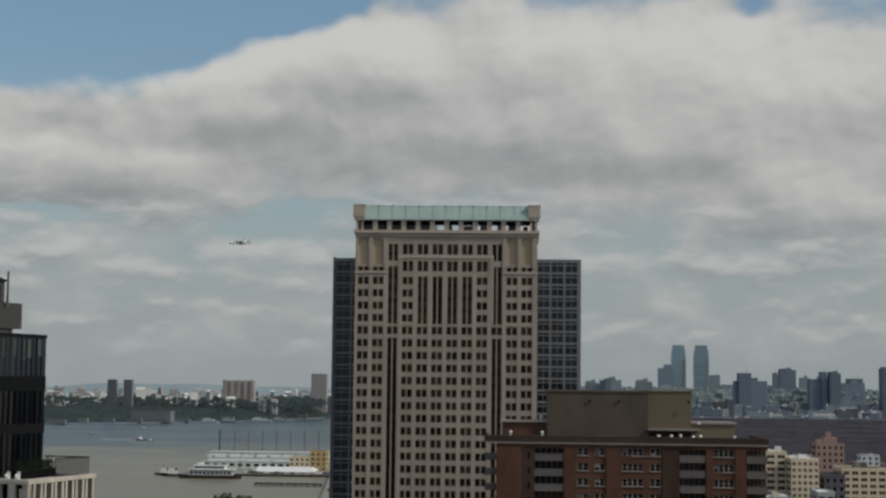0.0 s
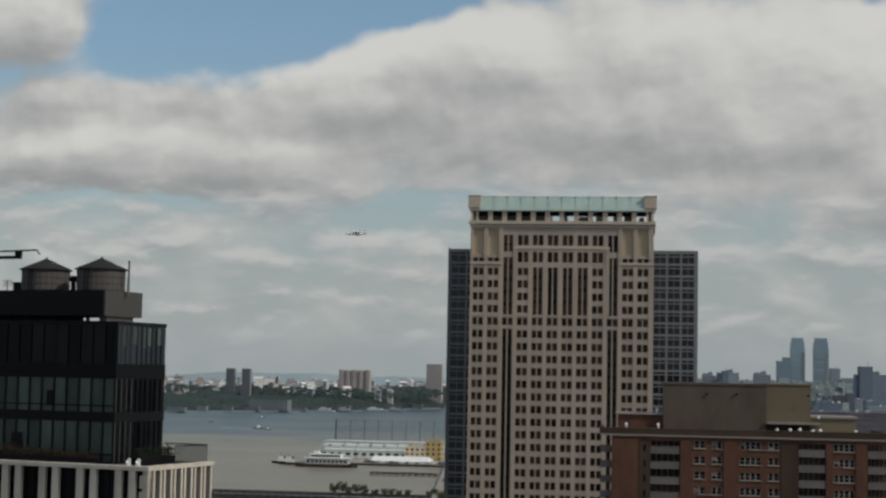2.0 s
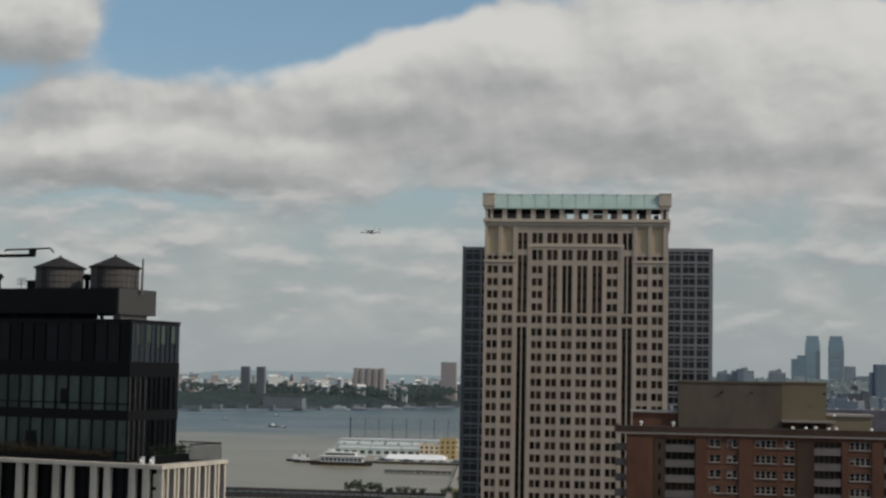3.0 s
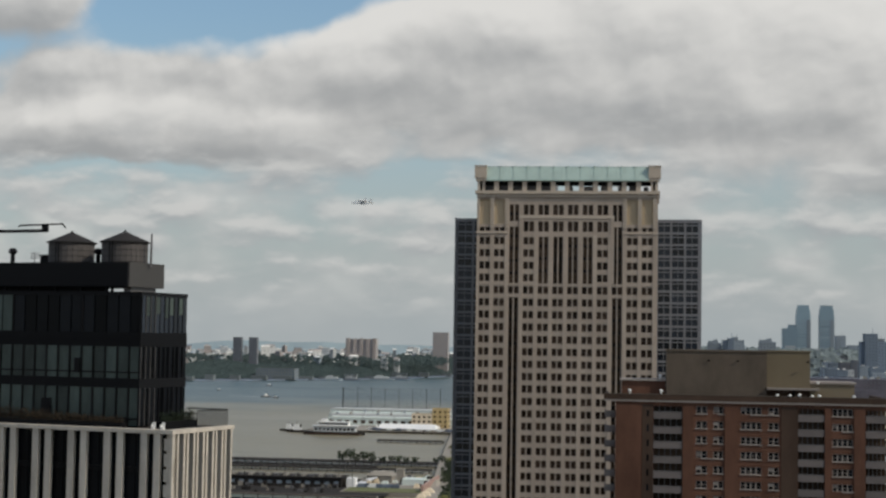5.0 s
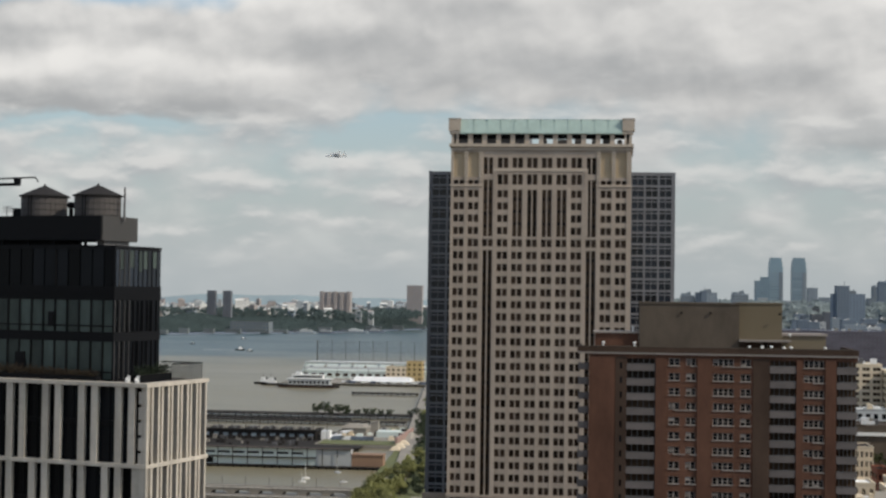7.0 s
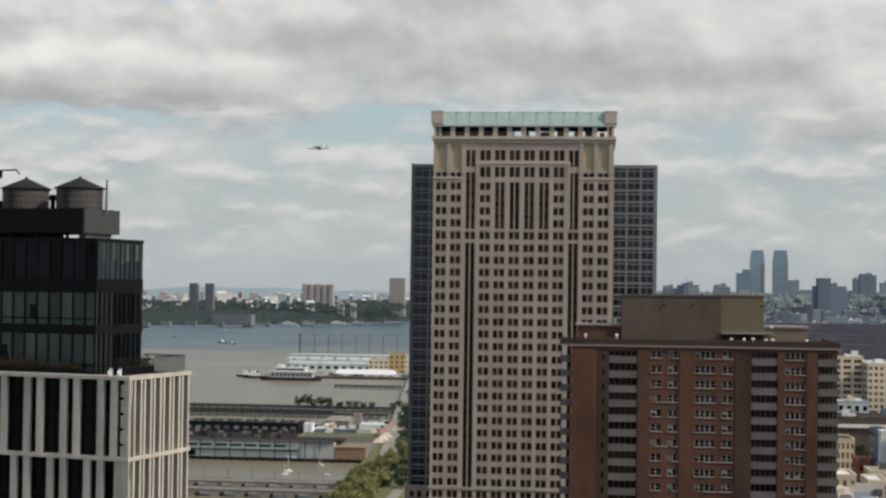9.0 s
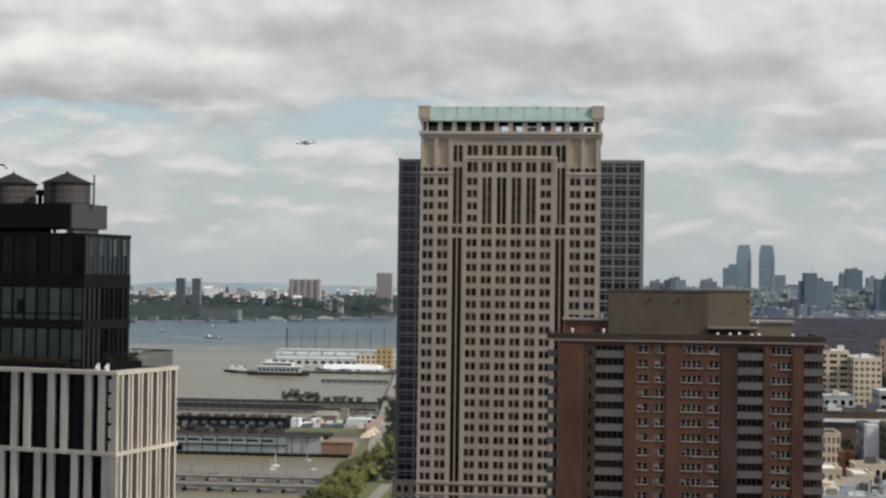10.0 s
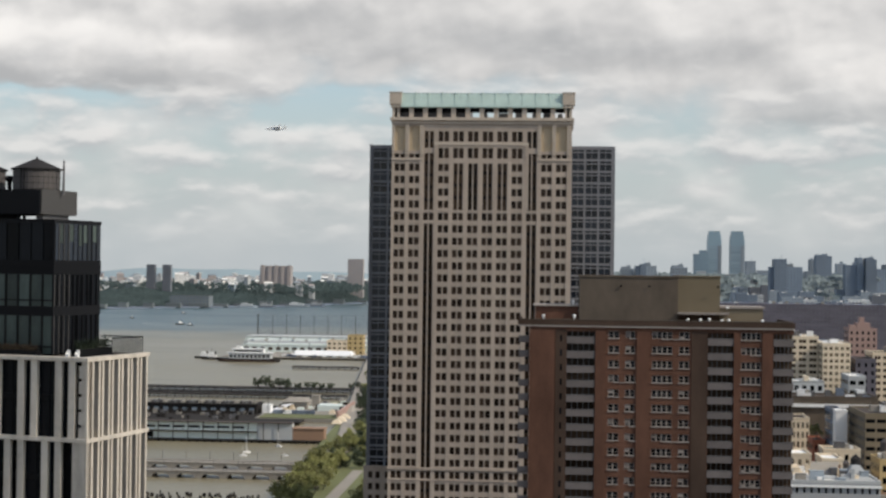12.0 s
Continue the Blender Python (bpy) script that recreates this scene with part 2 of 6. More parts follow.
PINK = material("pink_brick", (0.34, 0.225, 0.19), 0.85, stain=0.15, big=0.05)
PURPLE = material("dull_purple_brick", (0.112, 0.102, 0.122), 0.85, stain=0.6, big=0.06, streak=2.0)
# distance haze is mixed into these cladding colours; some near things share them
HAZE_BLUE = material("hazed_glass_cladding", (0.215, 0.295, 0.345), 0.45, stain=0.15, big=0.02, spread=0.1)
HAZE_GREY = material("hazed_grey_cladding", (0.235, 0.272, 0.305), 0.8, stain=0.25, spread=0.3, big=0.02)
HAZE_DARK = material("hazed_dark_cladding", (0.125, 0.150, 0.195), 0.7, stain=0.15, spread=0.25, big=0.02)
HAZE_PALE = material("hazed_pale_cladding", (0.44, 0.45, 0.45), 0.8, stain=0.2, spread=0.3, big=0.02)
HAZE_PINK = material("hazed_pink_brick", (0.36, 0.315, 0.295), 0.8, stain=0.12, spread=0.1, big=0.02)
# hill colour with the blue-grey of distance haze put into it
HILL = material("hazed_hills", (0.26, 0.32, 0.345), 1.0, stain=0.12, grain=0.004, big=0.002, bump=0, spec=0.0)
# skyline slate, lifted and blued in its colour for distance haze
HAZE_SLATE = material("hazed_slate_cladding", (0.160, 0.198, 0.245), 0.8, stain=0.25, spread=0.3, big=0.02)
PANEL_GREY = material("dull_grey_panel", (0.058, 0.055, 0.053), 0.6, stain=0.2, big=0.4, spec=0.25)
# quay grey with distance haze mixed into the colour
HAZE_QUAY = material("hazed_quay_stone", (0.135, 0.152, 0.155), 0.85, stain=0.3, spread=0.25, big=0.03)
# skyline foliage: a pale blue-green that holds the haze
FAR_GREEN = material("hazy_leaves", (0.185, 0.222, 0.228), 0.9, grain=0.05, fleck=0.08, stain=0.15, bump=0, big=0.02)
# dark brick, greyed in its colour for distance haze
FAR_DARK = material("hazed_dark_brick", (0.125, 0.130, 0.145), 0.8, stain=0.15, spread=0.1, big=0.02)
RED_BRICK = material("red_brick", (0.36, 0.12, 0.065), 0.85, stain=0.3, big=0.2)
RED = material("red_paint", (0.30, 0.05, 0.04), 0.6)


def water_material():
    """Grey-brown water near the bank, turning bluer beyond a wavering line."""
    m = material("river_water", (0.205, 0.179, 0.117), 0.35, grain=0.05, fleck=0.08, stain=0.16, bump=0, big=0.004, spec=0.3)
    n = Nodes(m.node_tree)
    bsdf = m.node_tree.nodes["Principled BSDF"]
    at = n.node("ShaderNodeTexCoord").outputs["Object"]
    split = n.node("ShaderNodeSeparateXYZ")
    n.join(at, split.inputs[0])
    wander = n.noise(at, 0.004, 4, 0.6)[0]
    far_blue = n.ramp(n.math("ADD", n.math("ADD", split.outputs[1], n.math("MULTIPLY", split.outputs[0], -0.25)), n.math("MULTIPLY_ADD", wander, 900, -450)), 1950, 2550)
    n.join(n.mix(far_blue, bsdf.inputs["Base Color"].links[0].from_socket, (0.060, 0.094, 0.098, 1)), bsdf.inputs["Base Color"])
    lines = n.ramp(n.noise(n.vec("MULTIPLY", at, (0.15, 1, 1)), 0.022, 5, 0.6)[0], 0.45, 0.70, 1.0, 0.80)
    shade = n.node("ShaderNodeCombineColor")
    for i in range(3):
        n.join(lines, shade.inputs[i])
    n.join(n.mix(1.0, bsdf.inputs["Base Color"].links[0].from_socket, shade.outputs[0], "MULTIPLY"), bsdf.inputs["Base Color"])
    waves = n.noise(n.vec("MULTIPLY", at, (1, 0.45, 1)), 0.22, 5, 0.65)[0]
    b = n.node("ShaderNodeBump")
    b.inputs["Strength"].default_value, b.inputs["Distance"].default_value = 0.55, 1.0
    n.join(waves, b.inputs["Height"])
    n.join(b.outputs[0], bsdf.inputs["Normal"])
    return m


WATER = water_material()

# ---------------------------------------------------------------- mesh tools


class Form:
    """Gathers corners and faces of one part."""

    def __init__(self):
        self.v, self.f, self.m = [], [], []

    def quad(self, *corners, slot=0):
        k = len(self.v)
        self.v += corners
        self.f.append(tuple(range(k, k + len(corners))))
        self.m.append(slot)
        return self

    def box(self, x0, x1, y0, y1, z0, z1, slot=0):
        k = len(self.v)
        self.v += [(x, y, z) for z in (z0, z1) for y in (y0, y1) for x in (x0, x1)]
        for f in ((0, 2, 3, 1), (4, 5, 7, 6), (0, 1, 5, 4), (2, 6, 7, 3), (0, 4, 6, 2), (1, 3, 7, 5)):
            self.f.append(tuple(k + i for i in f))
            self.m.append(slot)
        return self

    def prism(self, outline, z0, z1, slot=0, top=1.0, centre=None):
        """An upright form over an outline that runs counterclockwise; top scales its upper end."""
        k, c = len(self.v), len(outline)
        cx, cy = centre or (sum(p[0] for p in outline) / c, sum(p[1] for p in outline) / c)
        self.v += [(x, y, z0) for x, y in outline] + [(cx + (x - cx) * top, cy + (y - cy) * top, z1) for x, y in outline]
        self.f += [tuple(range(k + c - 1, k - 1, -1)), tuple(range(k + c, k + 2 * c))]
        self.f += [(k + i, k + (i + 1) % c, k + c + (i + 1) % c, k + c + i) for i in range(c)]
        self.m += [slot] * (c + 2)
        return self

    def tube(self, x, y, r, z0, z1, sides=16, top=1.0, slot=0):
        return self.prism([(x + r * math.cos(math.tau * i / sides), y + r * math.sin(math.tau * i / sides)) for i in range(sides)], z0, z1, slot, top, (x, y))

    def bar(self, a, b, r, sides=6, slot=0, end=None):
        """A rod from a to b."""
        a, b = Vector(a), Vector(b)
        turn = (b - a).to_track_quat("Z", "Y").to_matrix()
        k, end = len(self.v), r if end is None else end
        for p, q in ((a, r), (b, end)):
            self.v += [tuple(p + turn @ Vector((q * math.cos(math.tau * i / sides), q * math.sin(math.tau * i / sides), 0))) for i in range(sides)]
        self.f += [tuple(range(k + sides - 1, k - 1, -1)), tuple(range(k + sides, k + 2 * sides))]
        self.f += [(k + i, k + (i + 1) % sides, k + sides + (i + 1) % sides, k + sides + i) for i in range(sides)]
        self.m += [slot] * (sides + 2)
        return self

    def holed(self, x0, x1, z0, z1, y0, y1, holes, slot=0):
        """A wall in the xz plane from y0 to y1 deep, with openings (x0, x1, z0, z1) through it, in one piece."""
        xs = sorted({x0, x1, *(round(min(max(h[i], x0), x1), 4) for h in holes for i in (0, 1))})
        zs = sorted({z0, z1, *(round(min(max(h[i], z0), z1), 4) for h in holes for i in (2, 3))})
        mx = np.array([(p + q) / 2 for p, q in zip(xs, xs[1:])])
        mz = np.array([(p + q) / 2 for p, q in zip(zs, zs[1:])])
        solid = np.ones((len(mx), len(mz)), bool)
        for p, q, r, s in holes:
            solid[np.ix_((mx > p) & (mx < q), (mz > r) & (mz < s))] = False
        used = {}

        def corner(i, j, back):
            if (i, j, back) not in used:
                used[i, j, back] = len(self.v)
                self.v.append((xs[i], y1 if back else y0, zs[j]))
            return used[i, j, back]

        def face(*corners):
            self.f.append(tuple(corner(*c) for c in corners))
            self.m.append(slot)

        def empty(i, j):
            return not (0 <= i < len(mx) and 0 <= j < len(mz) and solid[i, j])

        for i, j in zip(*np.nonzero(solid)):
            i, j = int(i), int(j)
            face((i, j, 0), (i + 1, j, 0), (i + 1, j + 1, 0), (i, j + 1, 0))
            face((i, j, 1), (i, j + 1, 1), (i + 1, j + 1, 1), (i + 1, j, 1))
            if empty(i - 1, j):
                face((i, j, 0), (i, j + 1, 0), (i, j + 1, 1), (i, j, 1))
            if empty(i + 1, j):
                face((i + 1, j, 0), (i + 1, j, 1), (i + 1, j + 1, 1), (i + 1, j + 1, 0))
            if empty(i, j - 1):
                face((i, j, 0), (i, j, 1), (i + 1, j, 1), (i + 1, j, 0))
            if empty(i, j + 1):
                face((i, j + 1, 0), (i + 1, j + 1, 0), (i + 1, j + 1, 1), (i, j + 1, 1))
        return self

    def mesh(self, name, *materials):
        me = bpy.data.meshes.new(name)
        me.from_pydata(self.v, [], self.f)
        for m in materials:
            me.materials.append(m)
        me.polygons.foreach_set("material_index", self.m)
        me.update()
        return me


def thing(name, m, label, category, group="", kind=""):
    ob = new(name)
    ob.matrix_basis = m
    return tagged(ob, label, category, group, kind)


def part(name, form, materials, parent, label="", at=None):
    """One mesh object under a thing or a part. form: a Form, or a mesh to share."""
    if isinstance(form, Form):
        form = form.mesh(name, *(materials if isinstance(materials, (list, tuple)) else (materials,)))
    ob = new(name, form)
    ob.parent = parent
    if at is not None:
        ob.matrix_basis = at
    return tagged(ob, label)


def single(name, form, materials, label, category, group="", kind="", at=None):
    """A thing of one mesh."""
    ob = new(name, form.mesh(name, *(materials if isinstance(materials, (list, tuple)) else (materials,))))
    if at is not None:
        ob.matrix_basis = at
    return tagged(ob, label, category, group, kind)

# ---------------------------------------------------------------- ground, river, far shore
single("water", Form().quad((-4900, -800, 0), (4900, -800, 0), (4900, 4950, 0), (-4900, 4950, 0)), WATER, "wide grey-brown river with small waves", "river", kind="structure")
BANK = [(-60, -800), (-100, 300), (-109, 640), (-115, 804), (-152, 1169), (-186, 1515), (-240, 2100), (-330, 3000), (-420, 4950)]
single("ground", Form().prism([(4900, -800), (4900, 4950), *BANK[::-1]], -4, 2.0), ASPHALT, "flat city ground of grey asphalt and paving", "ground", kind="structure")
SHORE = [(-4900, 2300), (-2200, 2650), (-910, 3061), (-606, 3416), (-474, 3827), (-445, 4950), (-4900, 4950)]
single("far_shore", Form().prism(SHORE, -4, 3.0), HAZE_DARK, "low far river shore with green and grey ground", "ground", kind="structure")
single("embankment", Form().prism([(-108, 640), (-114, 804), (-151, 1169), (-185, 1515), (-175, 1515), (-141, 1169), (-104, 804), (-98, 640)][::-1], 1.9, 3.0), CONCRETE, "pale concrete riverside esplanade", "embankment", kind="structure")


def hills():
    f = Form()
    rng = random.Random(4)
    steps = 90
    line = []
    for i in range(steps + 1):
        x = -4800 + i * (5600 / steps)
        h = 72 + 22 * noise.noise((x * 0.0016, 0, 3.1)) + 9 * noise.noise((x * 0.006, 0, 1.7))
        h += 10 * math.exp(-((x + 1000) / 220) ** 2) + 6 * math.exp(-((x + 1290) / 90) ** 2)
        line.append((x, h))
    for (a, ha), (b, hb) in zip(line, line[1:]):
        f.quad((a, 4720, 2), (b, 4720, 2), (b, 4860, hb), (a, 4860, ha))
        f.quad((a, 4860, ha), (b, 4860, hb), (b, 4940, 2), (a, 4940, 2))
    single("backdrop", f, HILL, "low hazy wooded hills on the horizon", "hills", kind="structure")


hills()

# ---------------------------------------------------------------- granite office tower
FLOOR, BAY, FIRST = 3.97, 4.74, -26.4          # storey, bay, first bay's middle from the tower's middle


def granite_tower():
    top = thing("office_tower", pose(-24.7, 500, 2), "tall tan granite office tower with a green copper crown", "office tower")
    H = -2.0                                     # heights below are over the water
    half = 29.0
    rows = [126.85 - FLOOR * i for i in range(31)]    # middles of the window rows
    bays = [FIRST + BAY * i for i in range(12)]
    wide, high, gap = 1.52, 2.35, 0.34
    normal, tall, dark, low = [], [], [], []

    def pair(x, z, h):
        return [(x - gap / 2 - wide, x - gap / 2, z - h / 2, z + h / 2), (x + gap / 2, x + gap / 2 + wide, z - h / 2, z + h / 2)]

    for r, z in enumerate(rows):
        for i, x in enumerate(bays):
            if i in (2, 9) and r != 4 and r != 25:
                continue
            if 4 <= i <= 7 and r < 4:
                continue
            normal.append((x, z, high, r))
    for i in (2, 9):
        tall += [(bays[i], 131.4, 113.1), (bays[i], 108.6, 29.6), (bays[i], 25.6, 2.0)]
        tall.append((bays[i], 138.6, 133.2))
    for i in range(4, 8):
        tall.append((bays[i], 128.2, 113.1))
    crown = [(bays[i], z, 3.3, -1) for i in range(3, 9) for z in (136.9, 131.5)]
    small = [(bays[i], 130.6, 1.3, -1) for i in (0, 1, 10, 11)]
    holes = []
    for x, z, h, r in normal + crown + small:
        holes += pair(x, z + H, h)
    for x, a, b in tall:
        holes += [(x - 1.5, x - 0.18, b + H, a + H), (x + 0.18, x + 1.5, b + H, a + H)]
    panels = [bays[i] for i in (0, 1, 10, 11)]
    recess = [(x - 1.75, x + 1.75, 132.2 + H, 140.2 + H) for x in panels]
    part("wall", Form().holed(-half, half, 0, 142.0 + H, 0, 1.1, holes + recess), GRANITE, top, "tan granite front wall with deep window openings")
    part("core", Form().box(-half, half, 1.6, 36, 0, 142 + H), GRANITE, top)
    for x in panels:
        part("blank_panel", Form().box(x - 1.75, x + 1.75, 0.55, 1.1, 132.2 + H, 140.2 + H), PANEL_TAN, top, "sandy yellow recessed stone panel")
        part("panel_rib", Form().box(x - 2.1, x - 1.75, -0.25, 0.0, 131.9 + H, 140.6 + H).box(x + 1.75, x + 2.1, -0.25, 0.0, 131.9 + H, 140.6 + H), GRANITE_PALE, top)
    # glazing: one mesh for each size of window, shared
    shapes = {}

    def glazing(h):
        if h not in shapes:
            w = gap / 2 + wide
            frame_form = Form().holed(-w, w, -h / 2, h / 2, 0.46, 0.60, [(q + 0.05, q + wide / 2 - 0.03, e + 0.04, g - 0.03)
                                      for q in (-w, -gap / 2 - wide / 2, gap / 2, gap / 2 + wide / 2) for e, g in ((-h / 2, 0), (0, h / 2))])
            shapes[h] = (frame_form.mesh("window", BLACK_METAL), Form().box(-wide / 2, wide / 2, 0.52, 0.56, -h / 2, h / 2).mesh("pane", GLASS_BROWN))
        return shapes[h]

    rest = Form()
    for x, z, h, r in normal + crown + small:
        if r < 27:
            win = part("window", glazing(h)[0], None, top, at=pose(x, 0, z + H))
            for s in (-1, 1):
                part("pane", glazing(h)[1], None, win, at=pose(s * (gap + wide) / 2, 0, 0))
        else:
            for a, b, c, d in pair(x, z + H, h):
                rest.box(a, b, 0.50, 0.56, c, d)
    tagged(part("lower_glazing", rest, GLASS_BROWN, top), kind="stuff")
    for x, a, b in tall:
        f = Form().box(x - 1.5, x + 1.5, 0.55, 0.62, b + H, a + H, 0)
        z = a - 2.6
        while z > b + 1:
            f.box(x - 1.5, x + 1.5, 0.5, 0.55, z + H - 0.8, z + H, 1)
            z -= FLOOR
        part("window_strip", f, [GLASS_BROWN, BLACK_METAL], top, "dark vertical strip of windows")
    for i in range(13):                          # shallow piers between the bays
        x = FIRST + BAY * (i - 0.5)
        part("pilaster", Form().box(max(x - 0.62, -half), min(x + 0.62, half), -0.16, 0.0, 0, 128.9 + H), GRANITE, top)
    for r, z in enumerate(rows[5:25]):           # sill courses
        for a, b in ((-half, bays[2] - 1.6), (bays[2] + 1.6, bays[9] - 1.6), (bays[9] + 1.6, half)):
            part("sill_course", Form().box(a, b, -0.10, 0.0, z - high / 2 - 0.32 + H, z - high / 2 - 0.08 + H), GRANITE, top)
    for s in (-1, 1):                            # frame round the crown windows
        part("frame_post", Form().box(s * 14.65 - 0.6, s * 14.65 + 0.6, -0.2, 0.0, 113.3 + H, 134.1 + H), GRANITE, top)
    for i in (0, 1, 2, 10, 11, 12):              # rusticated blocks beside the blank panels
        x = FIRST + BAY * (i - 0.5)
        for k in range(9):
            part("stone_block", Form().box(max(x - 0.6, -half), min(x + 0.6, half), -0.3, 0.0, 131.0 + k * 1.1 + H, 131.8 + k * 1.1 + H), GRANITE_PALE, top)
    # ledges
    for z, deep, tallness, a, b in ((129.2, 0.35, 0.5, -half, -18.6), (129.2, 0.35, 0.5, 18.6, half), (134.1, 0.2, 0.9, -15.25, 15.25),
                                    (112.6, 0.14, 0.5, -half, half), (108.9, 0.10, 0.4, -half, half), (29.3, 0.45, 0.7, -half, half), (25.8, 0.3, 0.5, -half, half),
                                    (141.0, 0.5, 0.6, -half, half), (142.0, 0.9, 1.0, -half - 0.6, half + 0.6)):
        part("ledge", Form().box(a - 0.2 if a == -half else a, b + 0.2 if b == half else b, -deep, 0.0, z + H, z + tallness + H), GRANITE_PALE if z > 125 else GRANITE, top)
    # loggia under the copper band
    part("loggia_floor", Form().box(-half - 0.6, half + 0.6, 0, 36, 142 + H, 143 + H), GRANITE, top)
    for i in range(13):
        x = -half + 1.6 + i * (2 * half - 3.2) / 12
        part("pier", Form().box(x - 0.75, x + 0.75, 0.0, 1.3, 143 + H, 146.2 + H), GRANITE_PALE, top)
    for s in (-1, 1):
        part("corner_block", Form().box(s * (half + 0.9) - (0 if s < 0 else 3.9), s * (half + 0.9) + (3.9 if s < 0 else 0), -0.65, 3.2, 147.2 + H, 150.9 + H)
             .box(s * (half + 0.5) - (0 if s < 0 else 3.5), s * (half + 0.5) + (3.5 if s < 0 else 0), -0.4, 3.2, 146.2 + H, 147.2 + H)
             .box(s * half - (0 if s < 0 else 1.6), s * half + (1.6 if s < 0 else 0), 0, 3.2, 143 + H, 146.2 + H), GRANITE_PALE, top)
        part("corner_cap", Form().box(s * (half + 1.0) - (0 if s < 0 else 4.1), s * (half + 1.0) + (4.1 if s < 0 else 0), -0.75, 3.3, 150.9 + H, 151.2 + H), GRANITE_PALE, top)
    a, b = -half + 3.0, half - 3.0
    roof = Form().quad((a, -0.6, 146.6 + H), (b, -0.6, 146.6 + H), (b, 0.9, 150.7 + H), (a, 0.9, 150.7 + H))
    roof.box(a, b, -0.7, 1.3, 146.2 + H, 146.6 + H).box(a, b, 0.9, 1.5, 146.6 + H, 151.0 + H)
    band = part("copper_roof", roof, COPPER, top, "pale green weathered copper roof band")
    for i in range(13):
        x = a + i * (b - a) / 12
        part("seam", Form().quad((x - 0.1, -0.72, 146.6 + H), (x + 0.1, -0.72, 146.6 + H), (x + 0.1, 0.78, 150.8 + H), (x - 0.1, 0.78, 150.8 + H))
             .box(x - 0.15, x + 0.15, 0.6, 1.5, 150.8 + H, 151.15 + H), COPPER, band)
    # plant room behind the open loggia, seen between the piers
    part("plant_room", Form().box(-half + 2, -4.5, 3.0, 30, 143 + H, 150.3 + H), GREY_METAL, top, "dark grey rooftop plant room")
    part("soffit_beam", Form().box(-half + 2, half - 2, 2.2, 3.2, 144.9 + H, 146.4 + H), BLACK_METAL, top)
    for x, w, h in ((0.5, 2.2, 1.8), (7.0, 3.5, 1.6), (12.4, 3.4, 3.0), (17.2, 2.0, 1.9), (21.5, 3.6, 3.1), (25.2, 1.6, 1.5)):
        part("roof_unit", Form().box(x - w / 2, x + w / 2, 4, 8, 143 + H, 143 + h + H).box(x - w / 2 + 0.2, x + w / 2 - 0.2, 4.2, 7.8, 143 + h + H, 143.25 + h + H), GREY_METAL, top)
    # dark wings behind, and the low granite base
    W0, W1, Y, Z = -40.0, 44.2, 35.0, 136.7 + H
    wing_holes, panes = [], []
    for x0, x1, n in ((W0 + 0.5, W0 + 11.5, 2), (half + 0.2, W1 - 0.9, 3)):
        step = (x1 - x0) / n
        for i in range(n):
            for r in range(28):
                z = Z - 1.0 - FLOOR * r
                if z < 26:
                    continue
                xa, xb = x0 + i * step + 0.36, x0 + (i + 1) * step - 0.36
                wing_holes += [(xa, xb, z - 0.9, z - 0.15), (xa, xb, z - 3.35, z - 1.25)]
                panes.append((xa, xb, z - 3.35, z - 0.15, i))
    part("wing_wall", Form().holed(W0, W1, 24 + H, Z, Y, Y + 0.6, wing_holes).box(W0, W1, Y + 0.9, Y + 30, 24 + H, Z - 0.3), STEEL_BLUE, top, "blue-grey metal grid of the dark wings")
    widths = {}
    for xa, xb, za, zb, i in panes:
        key = round(xb - xa, 3)
        if key not in widths:
            w = key / 2
            f = Form().box(-w, w, 0.3, 0.36, 0, zb - za, 0)
            f.box(-0.10, 0.10, 0.18, 0.30, 0, zb - za, 1)
            widths[key] = f.mesh("wing_window", GLASS_BLUE, STEEL_BLUE)
        part("wing_window", widths[key], None, top, at=pose((xa + xb) / 2, Y, za))
    part("wing_corner", Form().box(W0 - 0.35, W0 + 0.25, Y - 0.4, Y + 1, 24 + H, Z + 0.2), STEEL_BLUE, top)
    base_holes = [(x, x + 1.5, z, z + 2.3) for z in (20, 16, 12, 8, 4) for x in (W0 + 0.9, W0 + 3.4, W0 + 6.6, W0 + 9.0)]
    base = part("base", Form().holed(W0 - 0.7, -half - 0.0, 0, 25.9 + H, Y - 4, Y - 3.2, base_holes).box(W0 - 0.9, -half, Y - 4.3, Y - 3.9, 25.3 + H, 26.2 + H)
                .box(W0 - 0.7, -half, Y - 2.9, Y + 2, 0, 25.8 + H), GRANITE, top, "low granite base with punched windows")
    for x0, x1, z0, z1 in base_holes:
        part("base_window", Form().box(x0, x1, Y - 3.5, Y - 3.4, z0, z1), GLASS_BROWN, base)


granite_tower()

# ---------------------------------------------------------------- brown apartment tower


